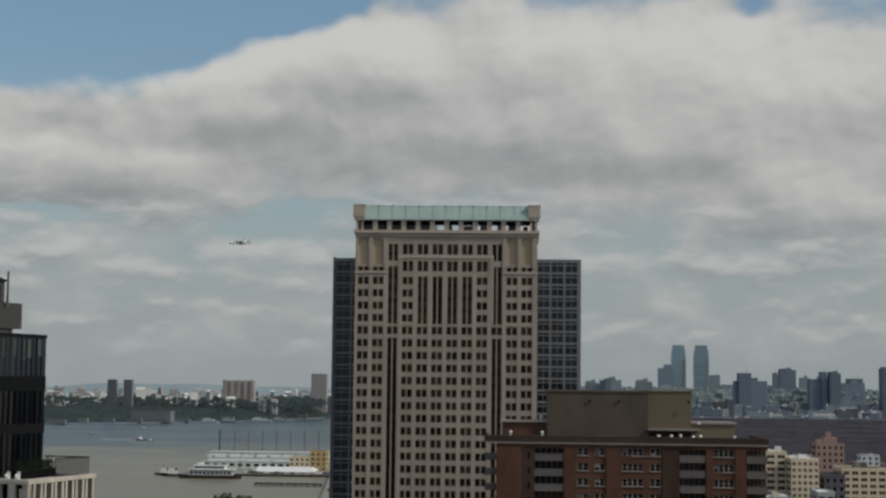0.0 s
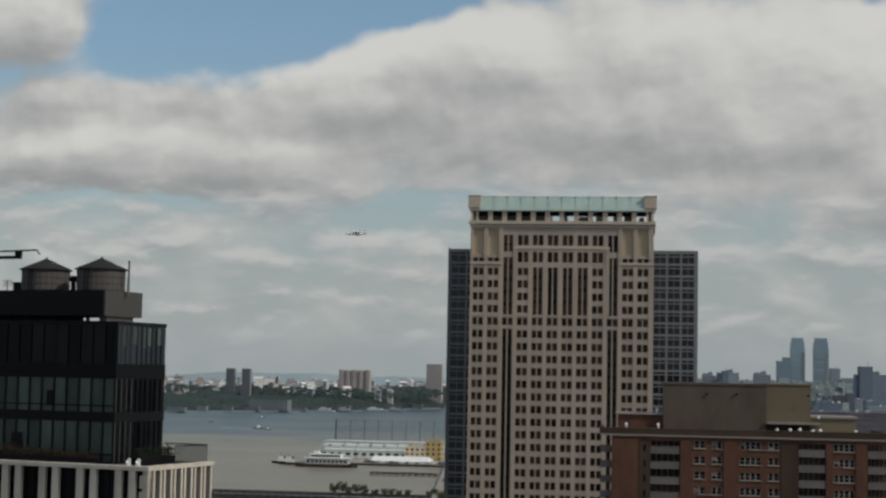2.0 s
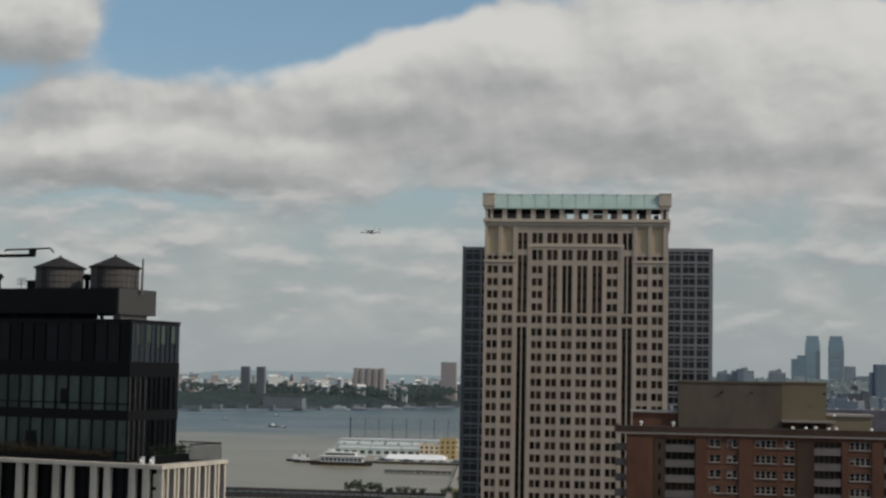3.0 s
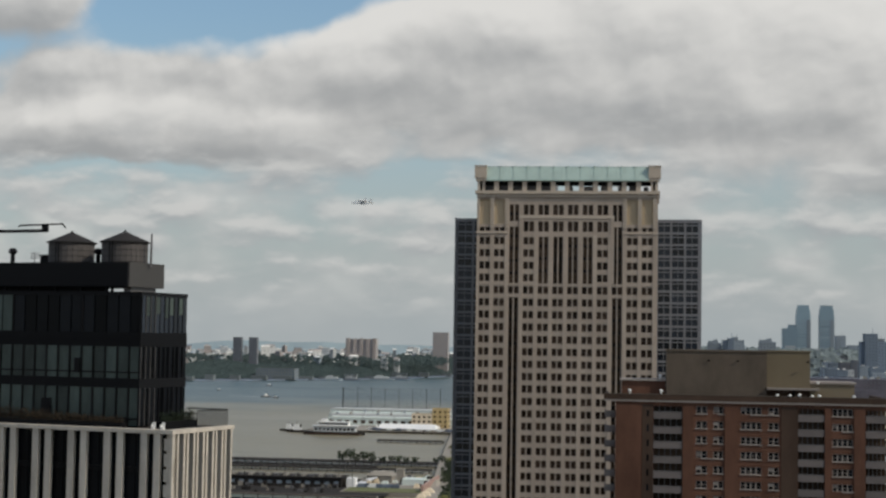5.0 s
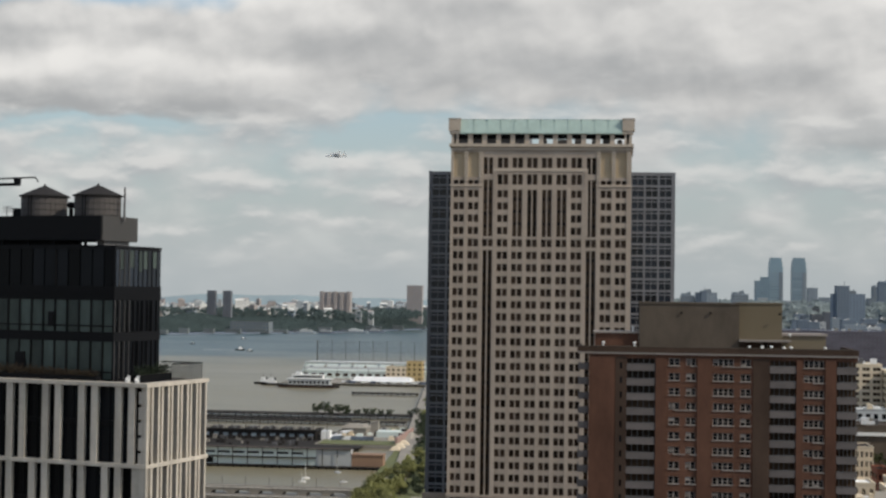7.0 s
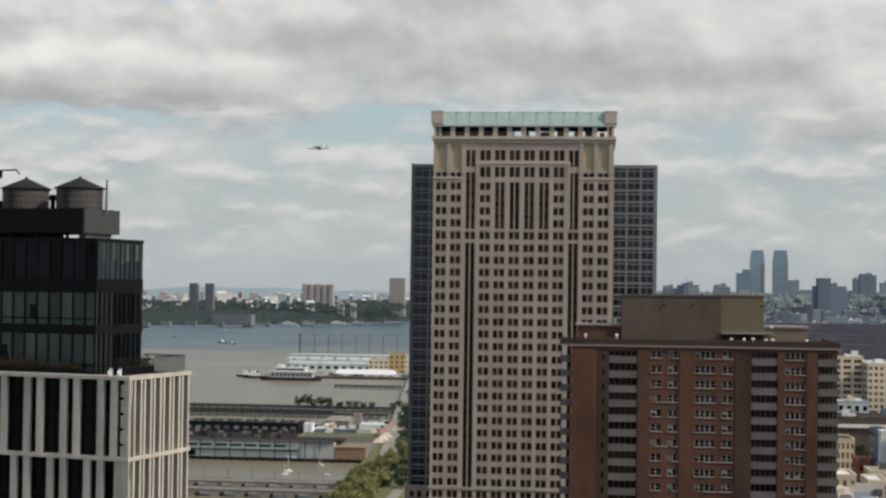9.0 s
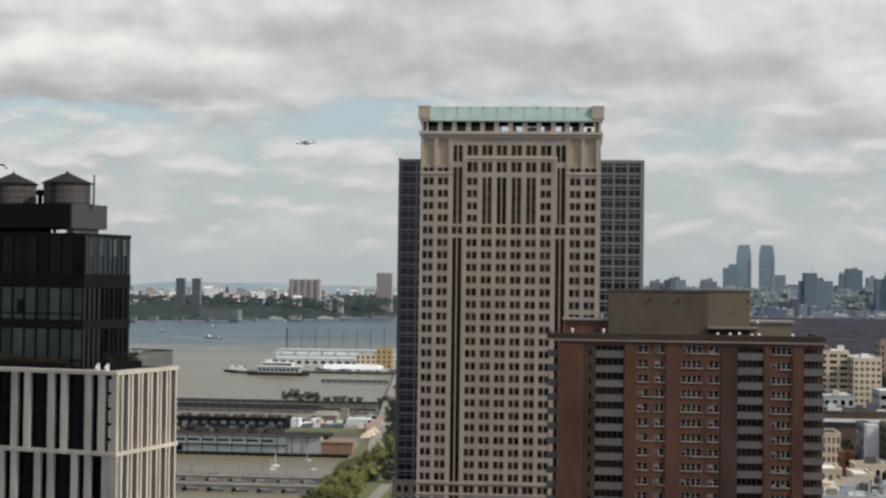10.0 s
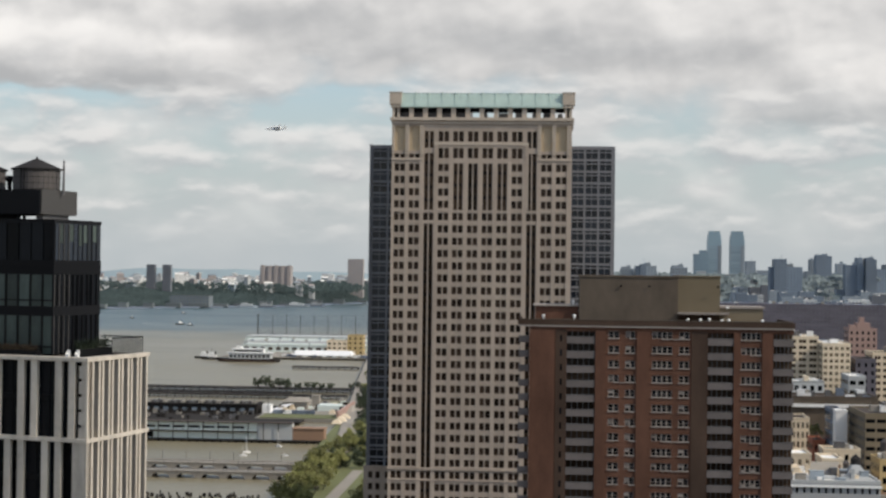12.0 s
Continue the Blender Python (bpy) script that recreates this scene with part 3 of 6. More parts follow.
def apartment_tower():
    top = thing("apartment_tower", pose(0, 290, 2), "brown brick apartment tower with stacked grey balconies", "apartment tower")
    H, storey = -2.0, 2.704
    x0, x1, roof = -4.94, 43.64, 84.0
    sills = [82.04 - storey * i for i in range(29)]
    cols = [(9.71, 11.69, 2), (12.84, 14.61, 2), (17.73, 21.46, 4), (22.71, 24.57, 2), (34.07, 37.67, 4)]
    bays = [(1.99, 7.22), (28.0, 32.64), (39.95, 43.64)]
    holes, rng = [], random.Random(7)
    for s in sills:
        holes += [(a, b, s + H, s + 1.32 + H) for a, b, n in cols]
    holes += [(a, b, 0.5, 83.2 + H) for a, b in bays]
    part("wall", Form().holed(x0, x1, 0, roof + H, 0, 0.45, holes), BRICK, top, "dark brown brick wall")
    part("core", Form().box(x0 + 0.1, x1 - 0.1, 1.9, 20, 0, roof + H - 0.2).box(x0 + 0.1, bays[0][0], 0.5, 1.9, 0, roof + H - 0.2)
         .box(bays[0][1], bays[1][0], 0.5, 1.9, 0, roof + H - 0.2).box(bays[1][1], bays[2][0], 0.5, 1.9, 0, roof + H - 0.2), BRICK, top)
    # brick piers that stand a little proud of the wall
    for a, b in ((x0, -0.2), (7.3, 9.2), (14.9, 17.3), (32.75, 33.8), (37.9, 39.8)):
        part("brick_pier", Form().box(a, b, -0.22, 0.0, 0, roof + H - 0.5), BRICK, top)
    for a, b in ((25.0, 27.9), (-0.1, 1.9)):
        part("brick_pier", Form().box(a, b, -0.12, 0.0, 0, roof + H - 0.5), BRICK_DARK, top)
    kinds = {}

    def shared(key, make, *materials):
        if key not in kinds:
            kinds[key] = make().mesh(key[0], *materials)
        return kinds[key]

    def add_window(x, z, width, n, state):
        """state: 0 bare, 1 blinds down, 2 blinds half down but one, 3 with air conditioners."""
        cell = width / n
        win = part("window", shared(("window", round(width, 2), n), lambda: Form().holed(0, width, 0, 1.32, 0.10, 0.22, [(i * cell + 0.10, (i + 1) * cell - 0.10, a, b) for i in range(n) for a, b in ((0.07, 0.60), (0.66, 1.24))]), SILL), None, top, at=pose(x, 0, z))
        part("sill", shared(("sill", round(width, 2)), lambda: Form().box(-0.12, width + 0.12, -0.16, 0.2, -0.18, 0.0), SILL), None, win)
        for i in range(n):
            part("pane", shared(("pane", round(cell, 2)), lambda: Form().box(0.05, cell - 0.05, 0.15, 0.18, 0.05, 1.28), GLASS_DARK), None, win, at=pose(i * cell, 0, 0))
            if state == 1 or (state == 2 and i != n - 1):
                low = 0.25 if state == 1 else 0.6
                part("blind", shared(("blind", round(cell, 2), low), lambda: Form().box(0.1, cell - 0.1, 0.125, 0.145, low, 1.22), BLIND), None, win)
                win.children[-1].location.x = i * cell
            if state == 3 and i % 2 == 0:
                part("air_conditioner", shared(("air_conditioner", round(cell, 2)), lambda: Form().box(0.15, cell - 0.15, -0.2, 0.15, 0.0, 0.42), SILL), None, win, at=pose(i * cell, 0, 0))

    rest = Form()
    for r, s in enumerate(sills):
        for j, (a, b, n) in enumerate(cols):
            if r < 14:
                add_window(a, s + H, b - a, n, rng.choice((1, 1, 1, 0, 2) if j == 1 else (0, 0, 0, 2, 2, 1) if j == 2 else (0, 0, 0, 1, 2, 3)))
            else:
                rest.box(a, b, 0.2, 0.25, s + H, s + 1.32 + H)
    tagged(part("lower_glazing", rest, GLASS_DARK, top), kind="stuff")
    for j, (a, b) in enumerate(bays):
        w = b - a
        slab = Form().box(0, w, 0.02, 1.78, -0.18, 0).mesh("balcony", BALCONY)
        front = Form().box(0, w, -0.10, 0.02, -0.22, 1.08).mesh("balcony_front", BALCONY)
        rail = Form().box(-0.03, w + 0.03, -0.14, 0.06, 1.08, 1.16).mesh("rail", GREY_METAL)
        doors = Form().holed(0, w, 0, 2.5, 1.68, 1.78, [(i * w / 5 + 0.07, (i + 1) * w / 5 - 0.07, 0.1, 2.4) for i in range(5)]).mesh("balcony_door", GREY_METAL)
        sheet = Form().box(0.02, w - 0.02, 1.74, 1.77, 0.05, 2.45).mesh("door_glass", GLASS_BROWN)
        for r in range(14):
            bal = part("balcony", slab, None, top, "grey concrete balcony with a solid front", at=pose(a, 0, 81.15 - storey * r + H))
            part("balcony_front", front, None, bal)
            part("rail", rail, None, bal)
            part("balcony_door", doors, None, bal)
            part("door_glass", sheet, None, bal)
        more = Form()
        for r in range(14, 29):
            z = 81.15 - storey * r + H
            more.box(a, b, -0.1, 1.9, z - 0.2, z).box(a, b, -0.1, 0.02, z, z + 1.08)
        tagged(part("lower_balconies", more, BALCONY, top), kind="stuff")
    side = Form().box(-2.0, 0, 0.5, 5.5, -0.2, 0, 0).box(-2.0, -1.9, 0.5, 5.5, -0.2, 1.1, 0).box(-2.0, 0, 0.5, 0.6, -0.2, 1.1, 0).mesh("side_balcony", BALCONY)
    for r in range(29):
        part("side_balcony", side, None, top, "grey concrete balcony on the side wall", at=pose(x0, 0, 81.15 - storey * r + H))
    for r in range(14):
        part("slit_window", Form().box(0.75, 1.15, -0.14, -0.12, 81.3 - storey * r + H, 82.5 - storey * r + H), GLASS_DARK, top)
    # roof edge
    part("cornice", Form().box(-7.0, x1 + 0.1, -0.45, 20.4, roof + H, roof + 0.35 + H), SILL, top, "pale thin cornice line")
    part("parapet", Form().box(-7.1, x1 + 0.15, -0.5, 0.0, roof + 0.35 + H, 85.35 + H).box(-7.1, -6.7, 0, 20, roof + 0.35 + H, 85.2 + H).box(x1 - 0.3, x1 + 0.15, 0, 20, roof + 0.35 + H, 85.35 + H), BRICK_DARK, top)
    part("roof_deck", Form().box(-6.7, x1 - 0.3, 0, 20, roof + 0.35 + H, roof + 0.5 + H), ROOF_TAR, top)
    house = part("penthouse", Form().box(4.38, 23.0, 8, 18, 84.4 + H, 93.3 + H).box(4.25, 23.0, 7.85, 18, 93.3 + H, 93.65 + H), BRICK_GREY, top, "plain grey-brown brick rooftop house")
    # yellower than the penthouse beside it: sunlight put into the wing's colour
    part("penthouse_wing", Form().box(23.0, 31.0, 8.6, 18, 86.6 + H, 93.5 + H).box(23.0, 31.1, 8.45, 18, 93.5 + H, 93.75 + H), BRICK_SUNLIT, top, "brick rooftop house with sunlight tinted into its yellowish colour")
    part("roof_slab", Form().box(23.0, 32.6, 7.2, 18.2, 86.4 + H, 86.8 + H), SILL, top)
    part("under_wall", Form().box(23.0, 31.0, 9.6, 18, 84.4 + H, 86.4 + H), BRICK_DARK, top)
    part("low_house", Form().box(31.0, 39.2, 9.5, 17, 84.4 + H, 87.6 + H), BRICK_TAN, top, "low tan brick roof house")
    part("roof_slab", Form().box(30.8, 39.5, 9.2, 17.2, 87.6 + H, 88.0 + H), SILL, top)
    part("left_house", Form().box(-4.0, 4.2, 9, 16, 84.4 + H, 87.6 + H), BRICK, top, "small brick roof house")
    part("roof_slab", Form().box(-4.4, 4.3, 8.6, 16.2, 87.6 + H, 87.95 + H), SILL, top)
    for x, z in ((-2.4, 86.2), (3.4, 86.2), (3.2, 88.9), (24.6, 85.8), (26.9, 85.8), (28.6, 85.9), (30.9, 85.7), (32.2, 85.8), (38.4, 85.8), (32.5, 88.0)):
        y = 4.0 if z < 87 else 9.3
        z -= 0.25
        f = Form().tube(x, y, 0.16, 84.4 + H if z < 87 else 87.9 + H, z - 0.2 + H, 8)
        f.tube(x, y, 0.2, z - 0.25 + H, z - 0.02 + H, 10, 1.7).tube(x, y, 0.34, z - 0.02 + H, z + 0.22 + H, 10, 0.5)
        part("roof_fan", f, WHITE, top, "small white mushroom roof fan")
    for k in range(9):
        part("parapet_cap", Form().box(-6.9 + 5.6 * k, -1.5 + 5.6 * k, -0.56, 0.06, 85.35 + H, 85.47 + H), BRICK_GREY, top)
    part("mast", Form().bar((28.0, 9, 84.4 + H), (28.0, 9, 88.2 + H), 0.2).box(27.4, 28.7, 8.8, 9.2, 86.6 + H, 87.2 + H), BLACK_METAL, top)
    for x in (12.2, 30.5, 17.6):
        part("floodlight", Form().box(x - 0.25, x + 0.25, 7.7, 7.85, 91.5 + H, 91.8 + H), BLACK_METAL, house)


apartment_tower()

# ---------------------------------------------------------------- limestone and glass building


def terrace_building():
    """u runs along the front to the corner at 0, v back along the side."""
    top = thing("terrace_building", pose(-42.45, 138.65, 2, 0, 0, -14.8), "limestone-finned building with a dark glass penthouse", "building")
    H, left, deep, edge = -2.0, -34.0, 11.0, 86.23
    belts = [edge - 7.38 * i for i in range(11)]
    part("core", Form().box(left, -0.9, 0.9, deep - 0.3, 0, edge - 0.5 + H), BLACK_METAL, top)
    for i, z in enumerate(belts):
        part("belt", Form().box(left, 0.1, -0.12, 0.9, z - 0.36 + H, z + H).box(-0.9, 0.1, 0.9, deep + 0.1, z - 0.36 + H, z + H), LIMESTONE, top, "pale limestone belt course")
    # front piers in pairs, staggered from storey to storey
    fins = {}
    for i, (z1, z0) in enumerate(zip(belts, belts[1:] + [2.0])):
        h = z1 - 0.36 - z0
        if h < 1:
            continue
        key = round(h, 2)
        if key not in fins:
            fins[key] = (Form().prism([(-0.36, 0), (0.32, 0), (0.26, 0.48), (-0.36, 0.48)], 0, h).mesh("pier", LIMESTONE),
                         Form().prism([(0.04, -0.15), (0.04, 0.15), (-0.74, 0.10), (-0.74, -0.06)], 0, h).mesh("side_fin", LIMESTONE),
                         Form().box(-2.0, 2.0, 0.62, 0.70, 0, h, 0).box(-0.05, 0.05, 0.52, 0.62, 0, h, 1).box(-2.0, 2.0, 0.52, 0.62, h * 0.48, h * 0.55, 1).mesh("window", GLASS_DARK, BLACK_METAL))
        shift = 0.0 if i % 2 == 0 else -1.35
        k = 0
        while True:
            a = -1.62 - 4.0 * k + shift
            if a < left:
                break
            part("pier", fins[key][0], None, top, at=pose(a, 0, z0 + H))
            part("pier", fins[key][0], None, top, at=pose(a - 1.42, 0, z0 + H))
            part("window", fins[key][2], None, top, at=pose(a - 2.66, 0, z0 + H))
            k += 1
        for k in range(7):
            v = 0.35 + k * 1.72
            part("side_fin", fins[key][1], None, top, at=pose(0, v, z0 + H))
            if v + 0.62 < deep:
                part("side_fin", fins[key][1], None, top, at=pose(0, v + 0.62, z0 + H))
                part("side_panel", Form().box(-0.42, -0.34, v + 0.12, v + 0.5, z0 + H, z1 - 0.36 + H), LIMESTONE, top)
        part("side_glass", Form().box(-0.86, -0.8, 0.3, deep, z0 + H, z1 - 0.36 + H), GLASS_BROWN, top)
        part("corner_pier", Form().box(-0.22, 0.04, 0.0, 0.5, z0 + H, z1 - 0.36 + H), LIMESTONE, top)
        for j in range(5):
            if i % 2 == 0:
                z = z1 - 0.6 - h * (j + 0.5) / 5
                part("corner_panel", Form().box(-0.95, -0.24, 0.15, 0.6, z - h * 0.085 + H, z + h * 0.075 + H), LIMESTONE, top)
        if i % 2:
            part("corner_panel", Form().box(-1.5, -0.24, 0.05, 0.6, z0 + H, z1 - 0.36 + H), LIMESTONE, top)
    deck = part("terrace", Form().box(left, -0.9, 0.9, deep, edge - 0.5 + H, edge - 0.1 + H), ROOF_TAR, top, "dark timber roof terrace")
    # glass storeys
    g0, gf, gb = -5.32, 2.5, 10.7
    roof = 98.85
    part("glass_core", Form().box(left, g0 - 0.35, gf + 0.35, gb - 0.1, edge - 0.1 + H, roof - 0.2 + H), BLACK_METAL, top)
    tiers = ((86.3, 89.85, GLASS_GREEN), (90.75, 93.75, GLASS_GREEN), (95.1, 98.6, GLASS_DARK))
    front_w, side_w = 1.345, 0.82
    for z0, z1, glass in tiers:
        h = z1 - z0
        pane = Form().box(0.07, front_w - 0.07, 0.02, 0.06, 0, h).mesh("pane", glass)
        side = Form().box(-0.06, -0.02, 0.05, side_w - 0.05, 0, h).mesh("pane", GLASS_BLUE if glass is GLASS_DARK else GLASS_DARK)
        mull = Form().box(-0.07, 0.07, -0.12, 0.08, 0, h).mesh("mullion", BLACK_METAL)
        for k in range(21):
            u = g0 - 1.16 - front_w * k
            # reflected sky on these panes is given by a lighter glass colour
            if glass is GLASS_DARK and k in (11, 12, 13, 14, 16):
                pane_here = Form().box(0.07, front_w - 0.07, 0.02, 0.06, 0, h).mesh("pane", GLASS_GREEN)
            else:
                pane_here = pane
            part("pane", pane_here, None, top, at=pose(u, gf, z0 + H))
            if glass is GLASS_GREEN or k % 6 == 4:
                part("mullion", mull, None, top, at=pose(u, gf, z0 + H))
        part("pane", Form().box(g0 - 1.1, g0 - 0.1, gf + 0.02, gf + 0.06, z0 + H, z1 + H), glass, top)
        for k in range(10):
            v = gf + side_w * k
            part("pane", side, None, top, at=pose(g0, v, z0 + H))
            part("mullion", Form().box(g0 - 0.08, g0 + (0.14 if glass is GLASS_GREEN else 0.04), v - 0.05, v + 0.05, z0 + H, z1 + H), PANEL_GREY if k < 4 else BLACK_METAL, top)
        part("mullion", Form().box(g0 - 0.12, g0 + 0.06, gf - 0.06, gf + 0.12, z0 + H, z1 + H), BLACK_METAL, top)
        if glass is GLASS_GREEN:
            part("transom", Form().box(left, g0 - 0.1, gf - 0.07, gf + 0.04, z0 + h * 0.17 + H, z0 + h * 0.21 + H), BLACK_METAL, top)
    for u, z, w, h in ((-12.6, 91.2, 0.55, 1.4), (-16.3, 87.2, 1.1, 1.5), (-15.6, 87.0, 0.5, 1.0), (-25.2, 91.3, 0.6, 1.5)):
        part("open_sash", Form().box(u, u + w, gf - 0.14, gf + 0.01, z + H, z + h + H), BLACK_METAL, top, "window sash tilted open, dark")
    # added strips in the upper side panes stand for reflected sky
    for v, z, w in ((3.45, 96.7, 0.5), (5.1, 96.9, 0.62), (6.7, 96.5, 0.5), (7.5, 96.8, 0.6), (9.2, 96.9, 0.6)):
        part("blind", Form().box(g0 - 0.01, g0 + 0.02, v, v + w, z + H, 98.5 + H), GLASS_GREEN, top, "grey-green strip standing for sky reflected in the side glass")
    for z0, z1 in ((89.85, 90.75), (93.75, 95.1), (98.6, 98.95)):
        part("spandrel", Form().box(left, g0 + 0.03, gf - 0.03, gf + 0.3, z0 + H, z1 + H).box(g0 - 0.3, g0 + 0.03, gf + 0.3, gb, z0 + H, z1 + H).box(left, g0 + 0.05, gf - 0.05, gf - 0.03, (z0 + z1) / 2 - 0.04 + H, (z0 + z1) / 2 + 0.04 + H), BLACK_METAL, top, "black metal spandrel band")
    part("roof_deck", Form().box(left, g0 - 0.3, gf + 0.3, gb, 98.7 + H, 98.85 + H), ROOF_TAR, top)
    # raised screen with the tank stand
    part("screen", Form().box(left, -8.3, 4.5, 4.75, 99.5 + H, 101.85 + H), BLACK_METAL, top, "black metal rooftop screen")
    part("screen", Form().box(left, -8.3, 10.7, 10.95, 99.5 + H, 101.85 + H), BLACK_METAL, top, "black metal rooftop screen")
    part("tank_platform", Form().box(left, -8.6, 4.75, 10.7, 101.4 + H, 101.55 + H), BLACK_METAL, top)
    part("screen_end", Form().box(-8.45, -8.25, 4.75, 10.95, 99.5 + H, 101.9 + H), PANEL_GREY, top, "grey metal screen end panel")
    for u in range(-32, -8, 3):
        for v in (5.0, 10.3):
            part("screen_leg", Form().box(u - 0.12, u + 0.12, v, v + 0.25, 98.8 + H, 99.6 + H), BLACK_METAL, top)
    part("screen_leg", Form().box(-9.4, -8.6, 5.6, 10.0, 98.8 + H, 99.5 + H), GREY_METAL, top)
    part("roof_mass", Form().box(left, -14.5, 6.0, 10.0, 98.8 + H, 99.5 + H), BLACK_METAL, top)
    # terrace rail
    rail = part("terrace_rail", Form().bar((-0.45, 5.0, 87.85 + H), (-0.45, deep - 0.4, 87.75 + H), 0.06).bar((-0.45, deep - 0.4, 87.75 + H), (-5.0, deep - 0.4, 87.75 + H), 0.06), BLACK_METAL, top, "thin black terrace rail")
    for k in range(18):
        v = 5.0 + k * (deep - 5.4) / 17
        part("baluster", Form().box(-0.48, -0.42, v - 0.03, v + 0.03, edge - 0.1 + H, 87.8 + H), BLACK_METAL, rail)
    return top


terrace_building()


def water_tank(u, v):
    base = pose(-42.45, 138.65, 0, 0, 0, -14.8) @ pose(u, v, 101.56)
    tank = thing("water_tank", base, "weathered cedar rooftop water tank with a conical roof", "water tank", "rooftop water tanks")
    n = 28
    wide = math.tau * 0.94 / n
    stave = Form().prism([(2.27, 0), (2.27 * math.cos(wide), 2.27 * math.sin(wide)), (2.1 * math.cos(wide), 2.1 * math.sin(wide)), (2.1, 0)], 0.25, 2.45).mesh("stave", TANK_WOOD)
    for i in range(n):
        part("stave", stave, None, tank, at=pose(0, 0, 0, 0, 0, 360 * i / n))
    part("drum", Form().tube(0, 0, 2.16, 0.0, 2.42, 28), TANK_WOOD, tank)
    for z in (0.45, 1.0, 1.6, 2.2):
        part("hoop", Form().tube(0, 0, 2.30, z, z + 0.03, 28), BLACK_METAL, tank)
    roof = part("roof", Form().tube(0, 0, 2.52, 2.38, 2.46, 16).tube(0, 0, 2.5, 2.46, 3.5, 16, 0.05), TANK_ROOF, tank, "dark conical tank roof")
    part("finial", Form().tube(0, 0, 0.14, 3.42, 3.66, 8, 0.6), BLACK_METAL, roof)
    part("ladder", Form().box(-0.2, -0.14, -2.42, -2.36, 0, 2.4).box(0.14, 0.2, -2.42, -2.36, 0, 2.4), BLACK_METAL, tank)
    return tank


water_tank(-17.3, 8)
water_tank(-11.0, 8)


def on_roof(u, v, z):
    return pose(-42.45, 138.65, 0, 0, 0, -14.8) @ pose(u, v, z)


single("antenna", Form().bar((0, 0, 0), (0.03, 0, 3.3), 0.13, 8, end=0.09), GREY_METAL, "slender grey pole antenna on the screen", "antenna", at=on_roof(-7.95, 8, 101.5))
for u, h in ((-14.12, 1.85), (-24.5, 1.95)):
    single("roof_vent", Form().tube(0, 0, 0.22, 0, h - 0.5, 12).tube(0, 0, 0.26, h - 0.6, h - 0.35, 12, 1.9).tube(0, 0, 0.5, h - 0.35, h, 12, 0.55), BLACK_METAL, "black mushroom roof vent on the screen", "roof vent", "roof vents", at=on_roof(u, 8, 101.55))
single("roof_box", Form().box(-0.8, 0.8, -1, 1, 0, 1.15).box(-0.9, 0.9, -1.1, 1.1, 1.15, 1.25), BLACK_METAL, "black metal box beside the water tank", "roof box", at=on_roof(-20.0, 8.6, 101.55))


def aerial():
    ob = thing("roof_aerial", on_roof(-21.8, 8, 101.55), "thin grey wire aerial on the screen", "aerial")
    part("mast", Form().bar((0, 0, 0), (0, 0, 1.5), 0.05), GREY_METAL, ob)
    for k in range(4):
        part("rod", Form().bar((-0.5, 0, 0.9 + 0.18 * k), (0.6, 0, 0.9 + 0.18 * k), 0.03), GREY_METAL, ob)


aerial()


def davit():
    arm = thing("roof_davit", on_roof(-29.5, 8, 98.85), "black window-cleaning davit arm on the roof", "davit")
    part("post", Form().box(-0.35, 0.35, -0.35, 0.35, 0, 6.3), BLACK_METAL, arm)
    part("boom", Form().prism([(-0.4, -0.16), (9.2, -0.16), (9.2, 0.16), (-0.4, 0.16)], 6.25, 6.55), BLACK_METAL, arm)
    part("head", Form().box(8.6, 9.2, -0.2, 0.2, 6.55, 7.05), BLACK_METAL, arm)
    part("cross_arm", Form().bar((5.8, 0, 6.98), (11.0, 0, 7.08), 0.09).bar((11.0, 0, 7.08), (11.4, 0, 6.65), 0.07).bar((5.8, 0, 6.98), (5.6, 0, 6.8), 0.07), BLACK_METAL, arm)


davit()


def planter(u, v, length, seed, turn=0.0, low=1.0, leaf=EVERGREEN):
    rng = random.Random(seed)
    box = thing("planter", on_roof(u, v, 86.13) @ pose(0, 0, 0, 0, 0, turn) @ Matrix.Diagonal((1, 1, low, 1)), "dark planter with clipped evergreen shrubs on the terrace", "planter")
    part("trough", Form().box(-0.4, 0.4, 0, length, 0, 0.75), BLACK_METAL, box)
    f = Form()
    for i in range(int(length * 260)):
        y, x = rng.uniform(0.1, length), rng.uniform(-0.45, 0.45)
        spike = 1 - abs((y * 1.7) % 1.0 - 0.5) * 2
        top = 1.0 + 0.07 * y + (0.25 + 0.45 * abs(math.sin(y * 5.3))) * spike * (1 - abs(x))
        c, s = Vector((x, y, rng.uniform(0.7, top))), rng.uniform(0.05, 0.10)
        a, b = Vector((rng.gauss(0, 1), rng.gauss(0, 1), rng.gauss(0, 1))).normalized() * s, Vector((rng.gauss(0, 1), rng.gauss(0, 1), rng.gauss(0, 1))).normalized() * s
        f.quad(tuple(c - a), tuple(c + b), tuple(c + a), tuple(c - b))
    part("shrub", f, leaf, box)


planter(-2.4, 1.75, 5.9, 3)
planter(-6.2, 1.5, 26.0, 4, 90, 0.72, HEDGE)
single("terrace_chair", Form().box(-0.3, 0.3, -0.3, 0.3, 0, 0.45).box(-0.3, 0.3, 0.22, 0.32, 0.45, 1.0).box(-0.3, -0.24, -0.3, 0.3, 0.45, 0.7), WHITE, "white terrace chair behind the parapet", "chair", "terrace chairs", at=on_roof(-2.9, 1.3, 86.13) @ Matrix.Diagonal((0.5, 0.5, 0.7, 1)))
